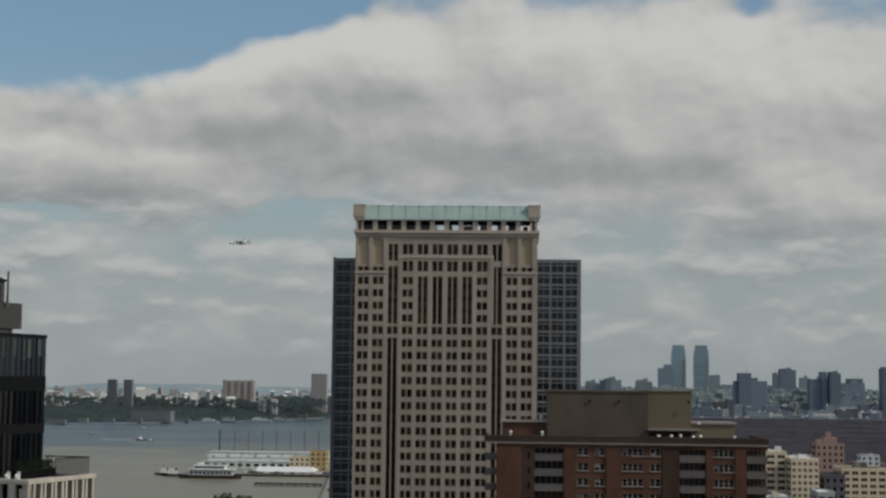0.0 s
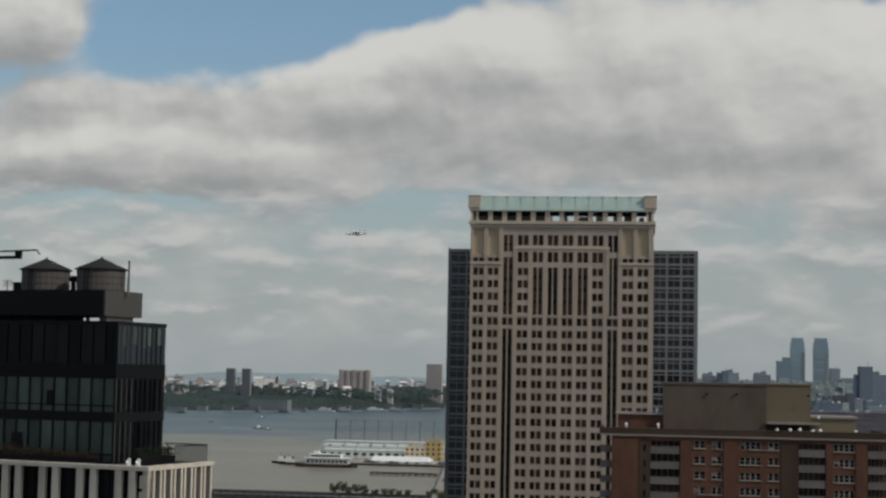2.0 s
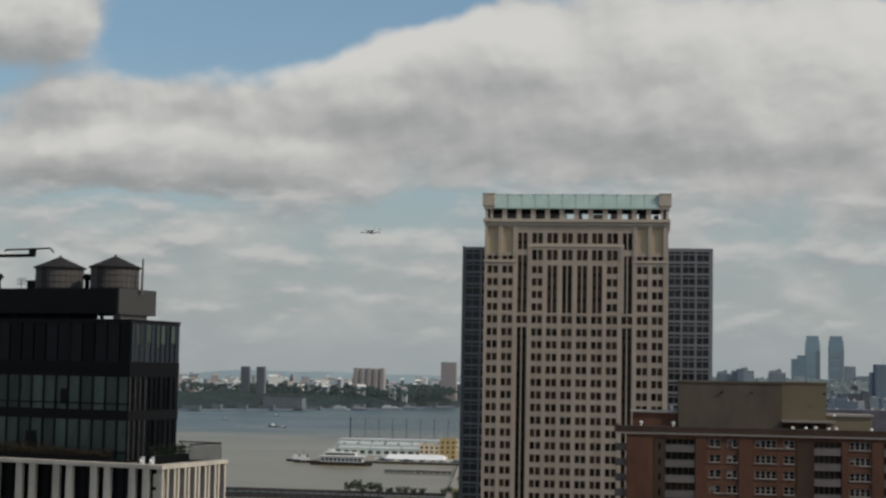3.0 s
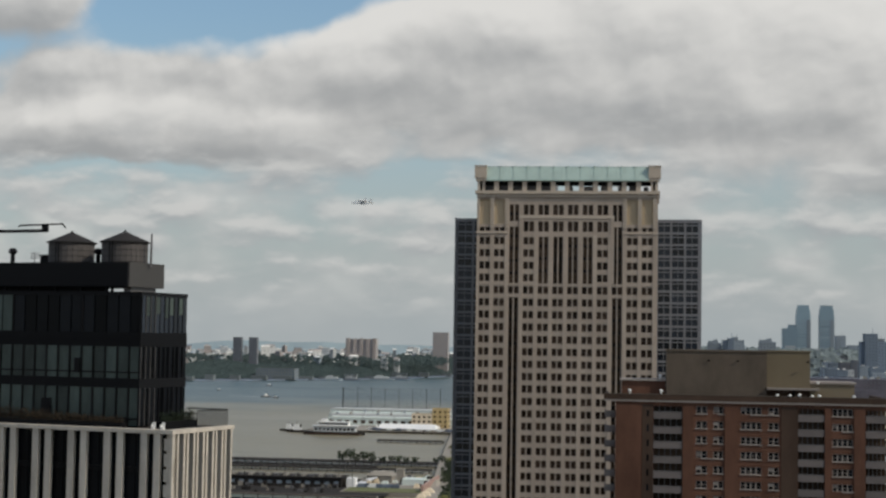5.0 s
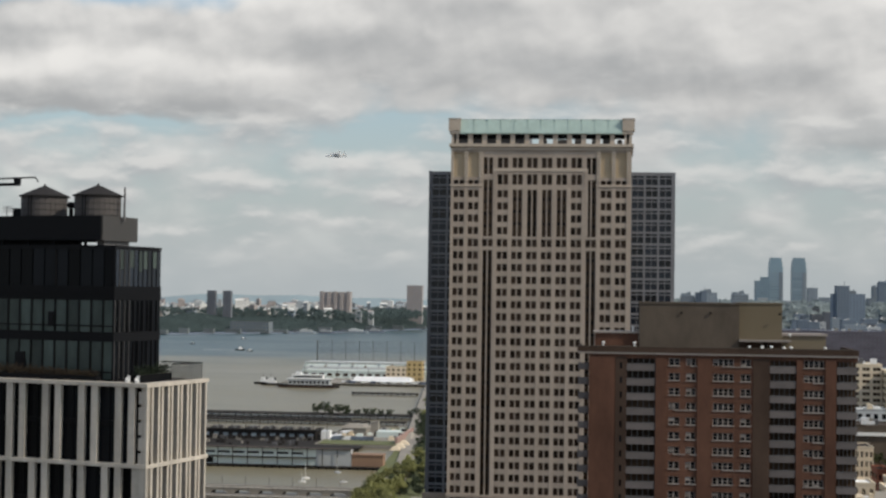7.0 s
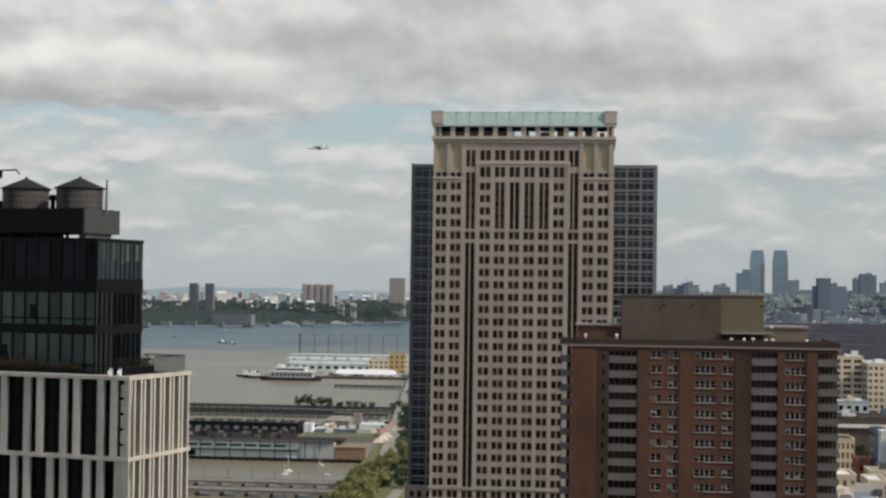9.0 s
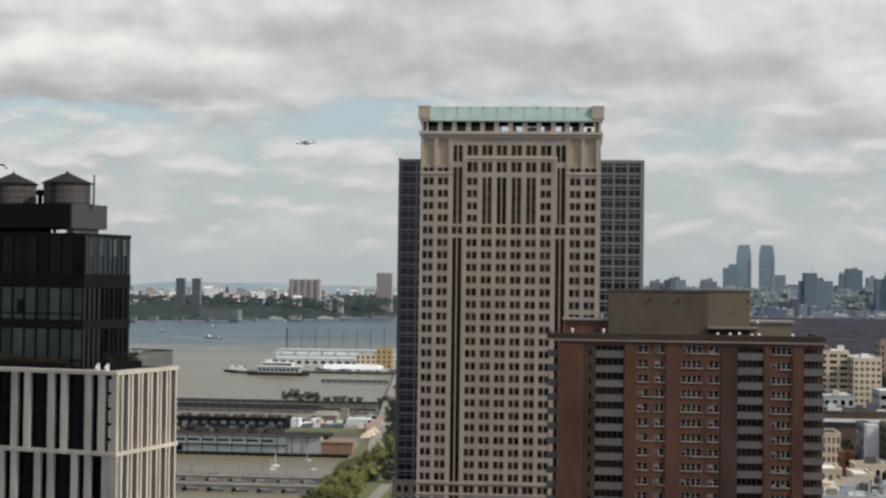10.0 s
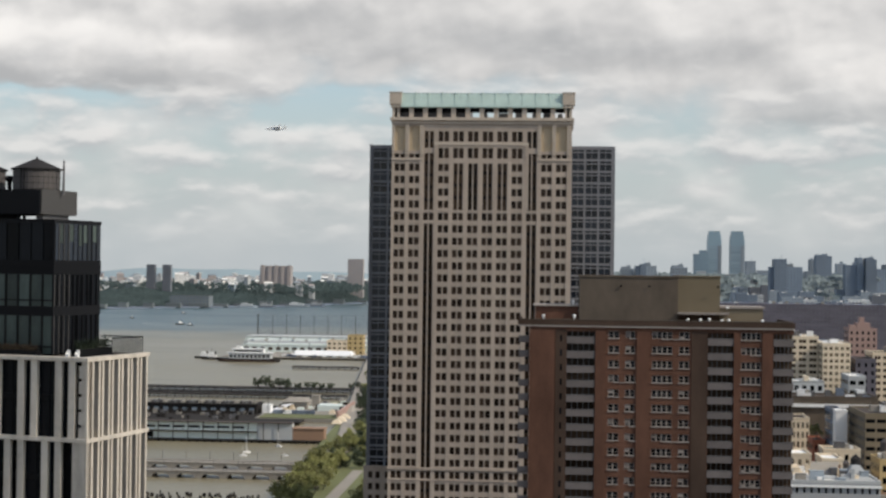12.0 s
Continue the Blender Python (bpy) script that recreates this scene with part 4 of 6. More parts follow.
single("terrace_chair", Form().box(-0.3, 0.3, -0.3, 0.3, 0, 0.45).box(-0.3, 0.3, 0.22, 0.32, 0.45, 1.0).box(-0.3, -0.24, -0.3, 0.3, 0.45, 0.7), WHITE, "white terrace chair behind the parapet", "chair", "terrace chairs", at=on_roof(-1.9, 1.3, 86.13) @ Matrix.Diagonal((0.5, 0.5, 0.7, 1)))

# ---------------------------------------------------------------- simple buildings


def building(name, x0, x1, y0, y1, h, wall, label, category="building", rows=0, cols=0, glass=GLASS_DARK, fill=(0.55, 0.55), roof=ROOF_TAR, split=False, base=2.0, turn=0.0, top_rows=None, group="", parapet=0.8, skip=0.0, flank=True):
    """A block with real window openings on its front; split: each window a part of its own."""
    w, d = x1 - x0, y1 - y0
    ob = thing(name, pose((x0 + x1) / 2, y0, base, 0, 0, turn), label, category, group)
    h = h - base
    if rows and cols:
        step = (h - skip) / rows
        n = min(rows, top_rows or rows)
        cw = w / cols
        holes = []
        for r in range(n):
            zc = h - step * (r + 0.5) - 0.3
            holes += [(-w / 2 + cw * (c + 0.5 - fill[0] / 2), -w / 2 + cw * (c + 0.5 + fill[0] / 2), zc - step * fill[1] / 2, zc + step * fill[1] / 2) for c in range(cols)]
        part("wall", Form().holed(-w / 2, w / 2, 0, h, 0, 0.5, holes).box(-w / 2, w / 2, 0.8, d, 0, h - 0.05), wall, ob)
        if split:
            pane = Form().box(-cw * fill[0] / 2, cw * fill[0] / 2, 0.30, 0.36, -step * fill[1] / 2, step * fill[1] / 2).mesh("pane", glass)
            bars = Form().box(-0.08, 0.08, 0.22, 0.30, -step * fill[1] / 2, step * fill[1] / 2).mesh("window", wall)
            for a, b, c, e in holes:
                win = part("window", bars, None, ob, at=pose((a + b) / 2, 0, (c + e) / 2))
                part("pane", pane, None, win)
        else:
            part("glazing", Form().box(-w / 2 + 0.1, w / 2 - 0.1, 0.52, 0.7, 0.5, h - 0.2), glass, ob)
        for s in (-1, 1) if flank else ():       # windows of the flanks stand in shallow frames
            side = Form()
            m = max(2, int(d / max(cw, 3)))
            for r in range(n):
                zc = h - step * (r + 0.5) - 0.3
                for k in range(m):
                    y = 0.8 + (d - 0.8) * (k + 0.5) / m
                    side.box(s * w / 2 - 0.1, s * w / 2 + 0.04, y - 0.22 * d / m, y + 0.22 * d / m, zc - step * fill[1] / 2, zc + step * fill[1] / 2)
            tagged(part("flank_glazing", side, glass, ob), kind="stuff")
    else:
        part("wall", Form().box(-w / 2, w / 2, 0, d, 0, h), wall, ob)
    t = 0.35
    part("parapet", Form().box(-w / 2 - 0.1, w / 2 + 0.1, -0.1, t, h, h + parapet).box(-w / 2 - 0.1, -w / 2 + t, t, d + 0.1, h, h + parapet).box(w / 2 - t, w / 2 + 0.1, t, d + 0.1, h, h + parapet).box(-w / 2 + t, w / 2 - t, d - t, d + 0.1, h, h + parapet), wall, ob)
    part("roof", Form().box(-w / 2 + t, w / 2 - t, t, d - t, h, h + 0.15), roof, ob)
    return ob


def roof_clutter(ob, w, d, h, seed, count, mats=(WHITE, GREY_METAL, CONCRETE)):
    """Bulkheads, boxes and vents on a roof; all parts of the building."""
    rng = random.Random(seed)
    for i in range(count):
        bw, bd, bh = rng.uniform(1, 4), rng.uniform(1, 4), rng.uniform(0.8, 3.2)
        x, y = rng.uniform(-w / 2 + 1 + bw / 2, w / 2 - 1 - bw / 2), rng.uniform(1 + bd / 2, max(1.1 + bd / 2, d - 1 - bd / 2))
        part("bulkhead", Form().box(x - bw / 2, x + bw / 2, y - bd / 2, y + bd / 2, h, h + bh).box(x - bw / 2 - 0.1, x + bw / 2 + 0.1, y - bd / 2 - 0.1, y + bd / 2 + 0.1, h + bh, h + bh + 0.12), mats[i % len(mats)], ob)


# ---------------------------------------------------------------- streets beside the apartment tower
b = building("loft_building", 117.0, 132.6, 800, 822, 61.0, CREAM, "cream loft building with wide dark windows", rows=19, cols=3, split=True, glass=GLASS_BROWN, fill=(0.70, 0.52), top_rows=11, roof=ROOF_WHITE)
roof_clutter(b, 15, 20, 59.2, 1, 7)
b = building("loft_building", 132.9, 146.5, 788, 812, 58.2, CREAM, "cream loft building with ornate upper windows", rows=18, cols=5, split=True, glass=GLASS_BROWN, fill=(0.56, 0.52), top_rows=11, roof=ROOF_WHITE)
roof_clutter(b, 13, 20, 56.4, 2, 5)
b = building("loft_building", 160.0, 182, 800, 822, 53.4, CREAM, "cream loft building with paired windows", rows=16, cols=5, split=True, glass=GLASS_BROWN, fill=(0.7, 0.52), top_rows=8)
roof_clutter(b, 20, 20, 51.6, 3, 5)
building("brick_building", 149.5, 159.5, 790, 812, 50.5, PURPLE, "dark brick building with a blank side", rows=12, cols=3, top_rows=6, fill=(0.4, 0.5))
b = building("low_building", 111.0, 125.5, 740, 756, 42.5, HAZE_PALE, "low white building with stepped bright roofs", rows=9, cols=4, top_rows=3, roof=ROOF_WHITE)
roof_clutter(b, 14, 14, 40.7, 9, 8, (WHITE, ROOF_WHITE, CREAM))
b = building("low_building", 140.5, 148.5, 760, 780, 44.0, HAZE_PALE, "narrow pale building with set-back terraces", rows=9, cols=2, top_rows=6, fill=(0.7, 0.45), roof=ROOF_WHITE)
b = building("brick_tower", 203.2, 222.5, 1100, 1120, 54.6, PINK, "pink brick warehouse with a stepped roof house", rows=12, cols=5, top_rows=5, fill=(0.4, 0.5))
part("roof_house", Form().box(-8.5, -4, 3, 10, 52.5, 55.6).box(-3.5, 5.5, 3, 14, 52.5, 57.0).box(-1.6, 1.6, 4, 10, 57.0, 60.8), PINK, b)
b = building("slab_block", 90.5, 126.5, 622, 640, 44.8, BRICK_GREY, "long dark block with a bright white ledge")
part("ledge", Form().box(-18.2, 45, -0.9, -0.12, 39.3, 40.6), WHITE, b, "bright white ledge")
roof_clutter(b, 34, 16, 42.8, 5, 14, (WHITE, CONCRETE, GREY_METAL, HAZE_DARK))
b = building("loft_building", 88.0, 96.5, 600, 618, 38.3, CREAM, "small cream building with tall windows", rows=10, cols=5, split=True, fill=(0.5, 0.6), top_rows=6)
building("row_house", 95.0, 99.2, 582, 596, 32.0, RED_BRICK, "orange-red brick row house", rows=8, cols=2, fill=(0.35, 0.5))
building("glass_house", 100.4, 104.4, 576, 590, 44.0, HAZE_DARK, "narrow dark glass-fronted building", rows=11, cols=2, fill=(0.8, 0.7))
b = building("gable_slab", 99.2, 103.2, 560, 566, 45.0, WHITE, "tall narrow building with a blank white wall", roof=ROOF_WHITE)
b = building("car_park", 105.2, 127.0, 538, 568, 46.0, BRICK_TAN, "olive-grey deck building with dark open storeys", "car park", rows=14, cols=6, fill=(0.86, 0.42), top_rows=9)
roof_clutter(b, 22, 16, 45.2, 6, 9)
b = building("white_roofed_block", 66.0, 92.5, 450, 476, 34.6, HAZE_PALE, "grey low block with a bright cluttered white roof", rows=9, cols=13, top_rows=3, fill=(0.36, 0.45), roof=ROOF_WHITE)
roof_clutter(b, 25, 24, 32.6, 7, 26, (WHITE, CONCRETE, CREAM, GREY_METAL, HAZE_GREY))
for k in range(7):
    part("chimney", Form().box(-11 + 3.2 * k, -10.3 + 3.2 * k, 20.5, 21.3, 32.6, 35.2).box(-11.1 + 3.2 * k, -10.2 + 3.2 * k, 20.4, 21.4, 35.2, 35.45), ORANGE if k % 2 else CREAM, b)
part("front_ledge", Form().box(-13.6, 13.6, -0.6, -0.1, 31.4, 32.0), WHITE, b, "bright white ledge")
part("gabled_roof", Form().prism([(3, 3), (12, 3), (12, 11), (3, 11)], 32.7, 37.0, 0, 0.25).box(5.5, 6.6, 3.4, 4.4, 32.7, 36.4), HAZE_PALE, b, "pale sloping roof with a dormer")
part("gabled_roof", Form().prism([(-12.5, 9), (-6.5, 9), (-6.5, 16), (-12.5, 16)], 32.7, 36.2, 0, 0.4), CREAM, b, "cream roof house with sloping sides")
part("roof_tank", Form().tube(9.5, 18, 1.5, 34.5, 37.6, 14).tube(9.5, 18, 1.62, 37.6, 39.0, 14, 0.05).box(8.6, 8.9, 17, 19, 32.6, 34.5).box(10.1, 10.4, 17, 19, 32.6, 34.5), TANK_ROOF, b, "dark wooden water tank on legs")
part("skylight", Form().box(-11, 8, -0.05, 0.9, 32.75, 33.3).box(-11, 2, 6.5, 8.0, 32.8, 33.8), HAZE_PALE, b, "long pale skylight")
part("sloping_roof", Form().quad((-6, 8, 32.7), (2, 8, 32.7), (4, 14, 37.0), (-4, 14, 37.0)).quad((-6, 8, 32.6), (-4, 14, 32.6), (-4, 14, 36.9)), CONCRETE, b)
b = building("tenement", 74.0, 81.0, 500, 514, 36.4, CREAM, "cream tenement with small dark windows", rows=10, cols=3, split=True, fill=(0.4, 0.5), top_rows=4, roof=ROOF_WHITE)
b = building("tenement", 81.2, 87.2, 480, 494, 37.3, CREAM, "cream tenement with small dark windows", rows=10, cols=3, split=True, fill=(0.4, 0.5), top_rows=4, roof=ROOF_WHITE)
b = building("long_warehouse", 120, 420, 1500, 1560, 62.5, PURPLE, "long dull purple-brown brick warehouse with rows of windows", rows=13, cols=80, top_rows=9, glass=FAR_DARK, fill=(0.36, 0.34), roof=HAZE_DARK, flank=False)
roof_clutter(b, 290, 55, 60.4, 8, 40, (HAZE_PALE, HAZE_DARK, CONCRETE))


def infill():
    """Low blocks of the streets between the nearer buildings and the skyline."""
    rng = random.Random(21)
    walls = [CREAM, PINK, HAZE_PALE, HAZE_DARK, PURPLE, ORANGE, CONCRETE, HAZE_GREY, HAZE_PINK]
    words = {CREAM: "cream", PINK: "pink brick", HAZE_PALE: "pale", HAZE_DARK: "dark", PURPLE: "dull purple", ORANGE: "orange brick", CONCRETE: "grey", HAZE_GREY: "blue-grey", HAZE_PINK: "hazed brick", HAZE_SLATE: "hazy slate-blue", FAR_DARK: "dark brick"}
    spots = []
    for i in range(230):
        y = rng.uniform(840, 1460) if i < 45 else rng.uniform(1580, 3900)
        x = rng.uniform(0.115, 0.225) * y
        w, d = rng.uniform(9, 22) * (1 + y / 5000), rng.uniform(14, 26)
        lift = rng.uniform(15, 40) if y < 1500 else min(rng.uniform(30, 60) * (0.8 + y / 9000), 74)
        if any(abs(x - a) < (w + e) / 2 + 1 and abs(y - c) < (d + g) / 2 + 2 for a, c, e, g in spots):
            continue
        spots.append((x, y, w, d))
        # beyond 1500 m most walls take the haze-tinted colours
        wall = rng.choice(walls if y < 1500 else (HAZE_PALE, HAZE_SLATE, HAZE_GREY, HAZE_PALE, HAZE_PINK, HAZE_SLATE, FAR_DARK))
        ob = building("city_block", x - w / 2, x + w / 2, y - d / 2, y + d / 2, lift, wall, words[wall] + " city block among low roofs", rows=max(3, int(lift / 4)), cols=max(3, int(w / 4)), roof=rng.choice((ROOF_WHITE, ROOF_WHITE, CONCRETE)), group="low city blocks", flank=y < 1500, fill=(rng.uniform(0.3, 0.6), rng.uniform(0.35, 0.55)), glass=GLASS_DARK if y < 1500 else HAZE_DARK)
        roof_clutter(ob, w, d, lift - 2, i, rng.randint(1, 3) if y < 1500 else 2, (ROOF_WHITE, HAZE_PALE, HAZE_SLATE, CONCRETE))


infill()


def rooftops():
    """Small old houses with bright cluttered roofs in the near streets."""
    rng = random.Random(63)
    taken = [(117, 147, 785, 825), (149, 183, 785, 825), (140, 149, 758, 782), (90, 127, 598, 642), (87, 105, 575, 620), (97, 104, 557, 582), (105, 128, 537, 570), (110, 127, 738, 760), (65, 94, 448, 478), (74, 88, 479, 516)]
    walls = [CREAM, YELLOW, PINK, HAZE_PALE, ORANGE, CREAM, CONCRETE]
    words = {CREAM: "cream", YELLOW: "ochre", PINK: "pink brick", HAZE_PALE: "pale grey", ORANGE: "orange brick", CONCRETE: "grey"}
    for i in range(260):
        y = rng.uniform(470, 1050)
        x = rng.uniform(0.135, 0.228) * y
        w, d, h = rng.uniform(6, 13), rng.uniform(9, 16), rng.uniform(20, 36) if y < 780 else rng.uniform(24, 42)
        if h > 95 - y * 0.095 or any(x - w / 2 < b + 0.5 and x + w / 2 > a - 0.5 and y < e + 0.5 and y + d > c - 0.5 for a, b, c, e in taken):
            continue
        taken.append((x - w / 2, x + w / 2, y, y + d))
        wall = rng.choice(walls)
        ob = building("row_house", x - w / 2, x + w / 2, y, y + d, h, wall, words[wall] + " old house with a cluttered bright roof", "house", rows=int(h / 3.6), cols=max(2, int(w / 2.8)), top_rows=5, fill=(0.45, 0.55), roof=rng.choice((ROOF_WHITE, ROOF_WHITE, CONCRETE, ROOF_TAR)), group="old street houses")
        roof_clutter(ob, w, d, h - 2, i, rng.randint(2, 5), (WHITE, CONCRETE, GREY_METAL))
        if i % 9 == 0:
            part("roof_tank", Form().tube(0, d / 2, 1.5, h, h + 3.4, 12).tube(0, d / 2, 1.65, h + 3.4, h + 4.6, 12, 0.05), TANK_WOOD, ob, "wooden roof water tank")


rooftops()

# ---------------------------------------------------------------- far skyline


# skyline walls carry the haze in their colours; no haze is rendered
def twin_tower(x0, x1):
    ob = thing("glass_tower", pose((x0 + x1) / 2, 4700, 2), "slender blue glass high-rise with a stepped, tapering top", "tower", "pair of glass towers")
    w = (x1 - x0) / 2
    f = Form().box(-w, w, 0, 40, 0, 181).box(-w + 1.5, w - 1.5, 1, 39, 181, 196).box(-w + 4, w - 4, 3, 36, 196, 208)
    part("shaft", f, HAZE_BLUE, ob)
    # shade of the right side, laid on as a greyer front strip
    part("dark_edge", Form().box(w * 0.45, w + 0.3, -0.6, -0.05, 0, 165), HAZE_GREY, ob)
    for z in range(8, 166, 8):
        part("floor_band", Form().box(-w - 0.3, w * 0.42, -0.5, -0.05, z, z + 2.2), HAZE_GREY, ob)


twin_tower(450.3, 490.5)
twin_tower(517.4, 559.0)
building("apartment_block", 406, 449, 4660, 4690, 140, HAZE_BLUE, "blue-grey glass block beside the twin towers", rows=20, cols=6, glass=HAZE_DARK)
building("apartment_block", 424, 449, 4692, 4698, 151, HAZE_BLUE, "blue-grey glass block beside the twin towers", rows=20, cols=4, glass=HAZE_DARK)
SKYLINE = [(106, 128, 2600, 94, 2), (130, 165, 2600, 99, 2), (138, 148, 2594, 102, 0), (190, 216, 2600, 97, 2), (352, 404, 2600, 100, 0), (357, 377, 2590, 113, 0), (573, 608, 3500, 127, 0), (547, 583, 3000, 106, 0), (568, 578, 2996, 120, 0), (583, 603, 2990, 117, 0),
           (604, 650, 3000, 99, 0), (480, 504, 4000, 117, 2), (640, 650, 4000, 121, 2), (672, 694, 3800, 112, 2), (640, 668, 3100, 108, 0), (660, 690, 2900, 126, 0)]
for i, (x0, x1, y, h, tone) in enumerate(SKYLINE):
    wall = (HAZE_SLATE, HAZE_BLUE, HAZE_GREY)[tone]
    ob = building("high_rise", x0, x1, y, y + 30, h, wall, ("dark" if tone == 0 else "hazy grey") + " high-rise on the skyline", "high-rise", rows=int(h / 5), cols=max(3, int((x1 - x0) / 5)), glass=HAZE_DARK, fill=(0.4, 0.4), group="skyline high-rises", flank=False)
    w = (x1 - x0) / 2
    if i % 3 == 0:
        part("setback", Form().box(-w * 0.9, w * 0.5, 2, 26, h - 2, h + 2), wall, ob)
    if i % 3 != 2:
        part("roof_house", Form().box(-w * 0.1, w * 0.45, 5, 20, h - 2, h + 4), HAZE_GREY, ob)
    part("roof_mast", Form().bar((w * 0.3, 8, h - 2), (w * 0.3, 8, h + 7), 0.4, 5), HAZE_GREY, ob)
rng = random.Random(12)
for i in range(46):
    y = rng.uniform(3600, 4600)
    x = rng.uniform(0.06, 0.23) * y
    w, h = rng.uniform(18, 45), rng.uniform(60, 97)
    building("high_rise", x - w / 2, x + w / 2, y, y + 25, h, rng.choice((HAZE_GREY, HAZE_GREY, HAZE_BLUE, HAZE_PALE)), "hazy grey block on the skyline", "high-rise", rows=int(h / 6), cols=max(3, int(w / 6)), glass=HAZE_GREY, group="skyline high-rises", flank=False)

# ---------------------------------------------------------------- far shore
# walls across the river wear colours paled and blued for haze
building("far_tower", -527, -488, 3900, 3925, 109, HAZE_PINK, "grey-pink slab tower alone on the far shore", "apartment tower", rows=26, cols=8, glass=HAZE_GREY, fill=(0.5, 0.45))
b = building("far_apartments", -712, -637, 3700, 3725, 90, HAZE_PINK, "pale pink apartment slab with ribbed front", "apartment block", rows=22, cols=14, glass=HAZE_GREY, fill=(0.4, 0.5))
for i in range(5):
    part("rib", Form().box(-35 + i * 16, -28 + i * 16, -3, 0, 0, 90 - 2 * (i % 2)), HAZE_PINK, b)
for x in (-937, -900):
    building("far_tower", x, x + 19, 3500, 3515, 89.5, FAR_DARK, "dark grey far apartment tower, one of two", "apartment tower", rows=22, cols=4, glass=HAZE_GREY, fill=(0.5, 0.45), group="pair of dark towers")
building("quay_warehouse", -819, -735, 3250, 3290, 25, HAZE_QUAY, "low grey quay warehouse with arched doors", "warehouse", rows=3, cols=12, glass=HAZE_DARK, fill=(0.5, 0.6))


def far_house(rng):
    y = rng.uniform(3600, 4500)
    x = rng.uniform(-0.335, -0.118) * y
    if x > -0.158 * y:                           # behind the green rise
        x, y = x / y * 4300, 4300 + (y - 3600) * 0.25
    w, d = rng.uniform(8, 25), rng.uniform(9, 15)
    h = rng.choice((rng.uniform(38, 54), rng.uniform(42, 58), rng.uniform(46, 68))) - 3
    wall, colour = rng.choice(((HAZE_PALE, "pale grey"), (HAZE_PALE, "pale grey"), (ROOF_WHITE, "white"), (HAZE_PINK, "hazed brick"), (HAZE_GREY, "blue-grey")))
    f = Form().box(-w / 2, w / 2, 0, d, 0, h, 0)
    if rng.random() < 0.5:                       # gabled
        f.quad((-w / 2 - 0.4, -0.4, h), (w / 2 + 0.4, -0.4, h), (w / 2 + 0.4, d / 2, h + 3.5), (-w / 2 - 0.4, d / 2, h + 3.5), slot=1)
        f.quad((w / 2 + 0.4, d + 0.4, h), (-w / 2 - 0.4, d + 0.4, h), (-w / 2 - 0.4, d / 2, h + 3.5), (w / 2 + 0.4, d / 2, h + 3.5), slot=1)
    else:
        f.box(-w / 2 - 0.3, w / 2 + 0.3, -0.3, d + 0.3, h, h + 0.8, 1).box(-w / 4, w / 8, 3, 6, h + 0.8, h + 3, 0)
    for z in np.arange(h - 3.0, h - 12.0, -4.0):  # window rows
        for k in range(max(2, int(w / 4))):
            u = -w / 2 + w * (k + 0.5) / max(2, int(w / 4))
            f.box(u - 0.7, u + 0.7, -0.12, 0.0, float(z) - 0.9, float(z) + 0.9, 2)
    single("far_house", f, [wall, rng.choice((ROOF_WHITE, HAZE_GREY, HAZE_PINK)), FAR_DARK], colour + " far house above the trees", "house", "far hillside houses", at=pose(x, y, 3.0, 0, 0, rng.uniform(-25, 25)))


rng = random.Random(31)
for i in range(300):
    far_house(rng)


def woods(name, label, count, seed, place, low, high, mat):
    """Far trees as one mass of leaf clumps."""
    rng = random.Random(seed)
    f = Form()
    for i in range(count):
        x, y, z = place(rng)
        for k in range(14):
            c = Vector((x + rng.gauss(0, low * 0.5), y + rng.gauss(0, 4), z + rng.uniform(-0.5, 0.3) * high))
            a = Vector((1, rng.gauss(0, 0.25), rng.gauss(0, 0.3))).normalized() * low * rng.uniform(0.25, 0.6)
            b = Vector((rng.gauss(0, 0.3), 0.45 + rng.gauss(0, 0.15), 1)).normalized() * low * rng.uniform(0.25, 0.6)
            f.quad(tuple(c - a), tuple(c + b), tuple(c + a), tuple(c - b))
    single(name, f, mat, label, "woods", kind="stuff")


def slope(rng):
    t = rng.random()
    x = rng.uniform(-1150, -430)
    shore = 3061 + (x + 910) * 1.17 if x < -606 else 3416 + (x + 606) * 3.1
    y = max(shore, 2990) + 60 + 420 * t
    top = 31 + 8 * noise.noise((x * 0.012, 0, 0)) if x < -640 else 18
    return x, y, 6 + (top - 4) * t


# slope and woods get their haze from the leaf colours
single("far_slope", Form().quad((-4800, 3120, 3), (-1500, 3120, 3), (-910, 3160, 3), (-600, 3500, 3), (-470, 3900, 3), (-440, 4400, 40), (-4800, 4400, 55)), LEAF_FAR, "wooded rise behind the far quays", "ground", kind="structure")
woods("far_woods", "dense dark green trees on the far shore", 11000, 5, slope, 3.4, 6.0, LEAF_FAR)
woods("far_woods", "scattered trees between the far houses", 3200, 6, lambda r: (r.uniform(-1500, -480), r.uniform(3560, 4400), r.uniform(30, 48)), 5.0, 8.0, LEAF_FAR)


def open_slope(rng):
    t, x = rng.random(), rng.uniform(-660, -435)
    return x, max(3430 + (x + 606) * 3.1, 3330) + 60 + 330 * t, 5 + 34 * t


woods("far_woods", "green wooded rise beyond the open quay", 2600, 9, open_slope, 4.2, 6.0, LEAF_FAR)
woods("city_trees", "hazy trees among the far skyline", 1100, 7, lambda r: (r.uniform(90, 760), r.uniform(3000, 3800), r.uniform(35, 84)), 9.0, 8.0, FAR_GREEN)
rng = random.Random(40)
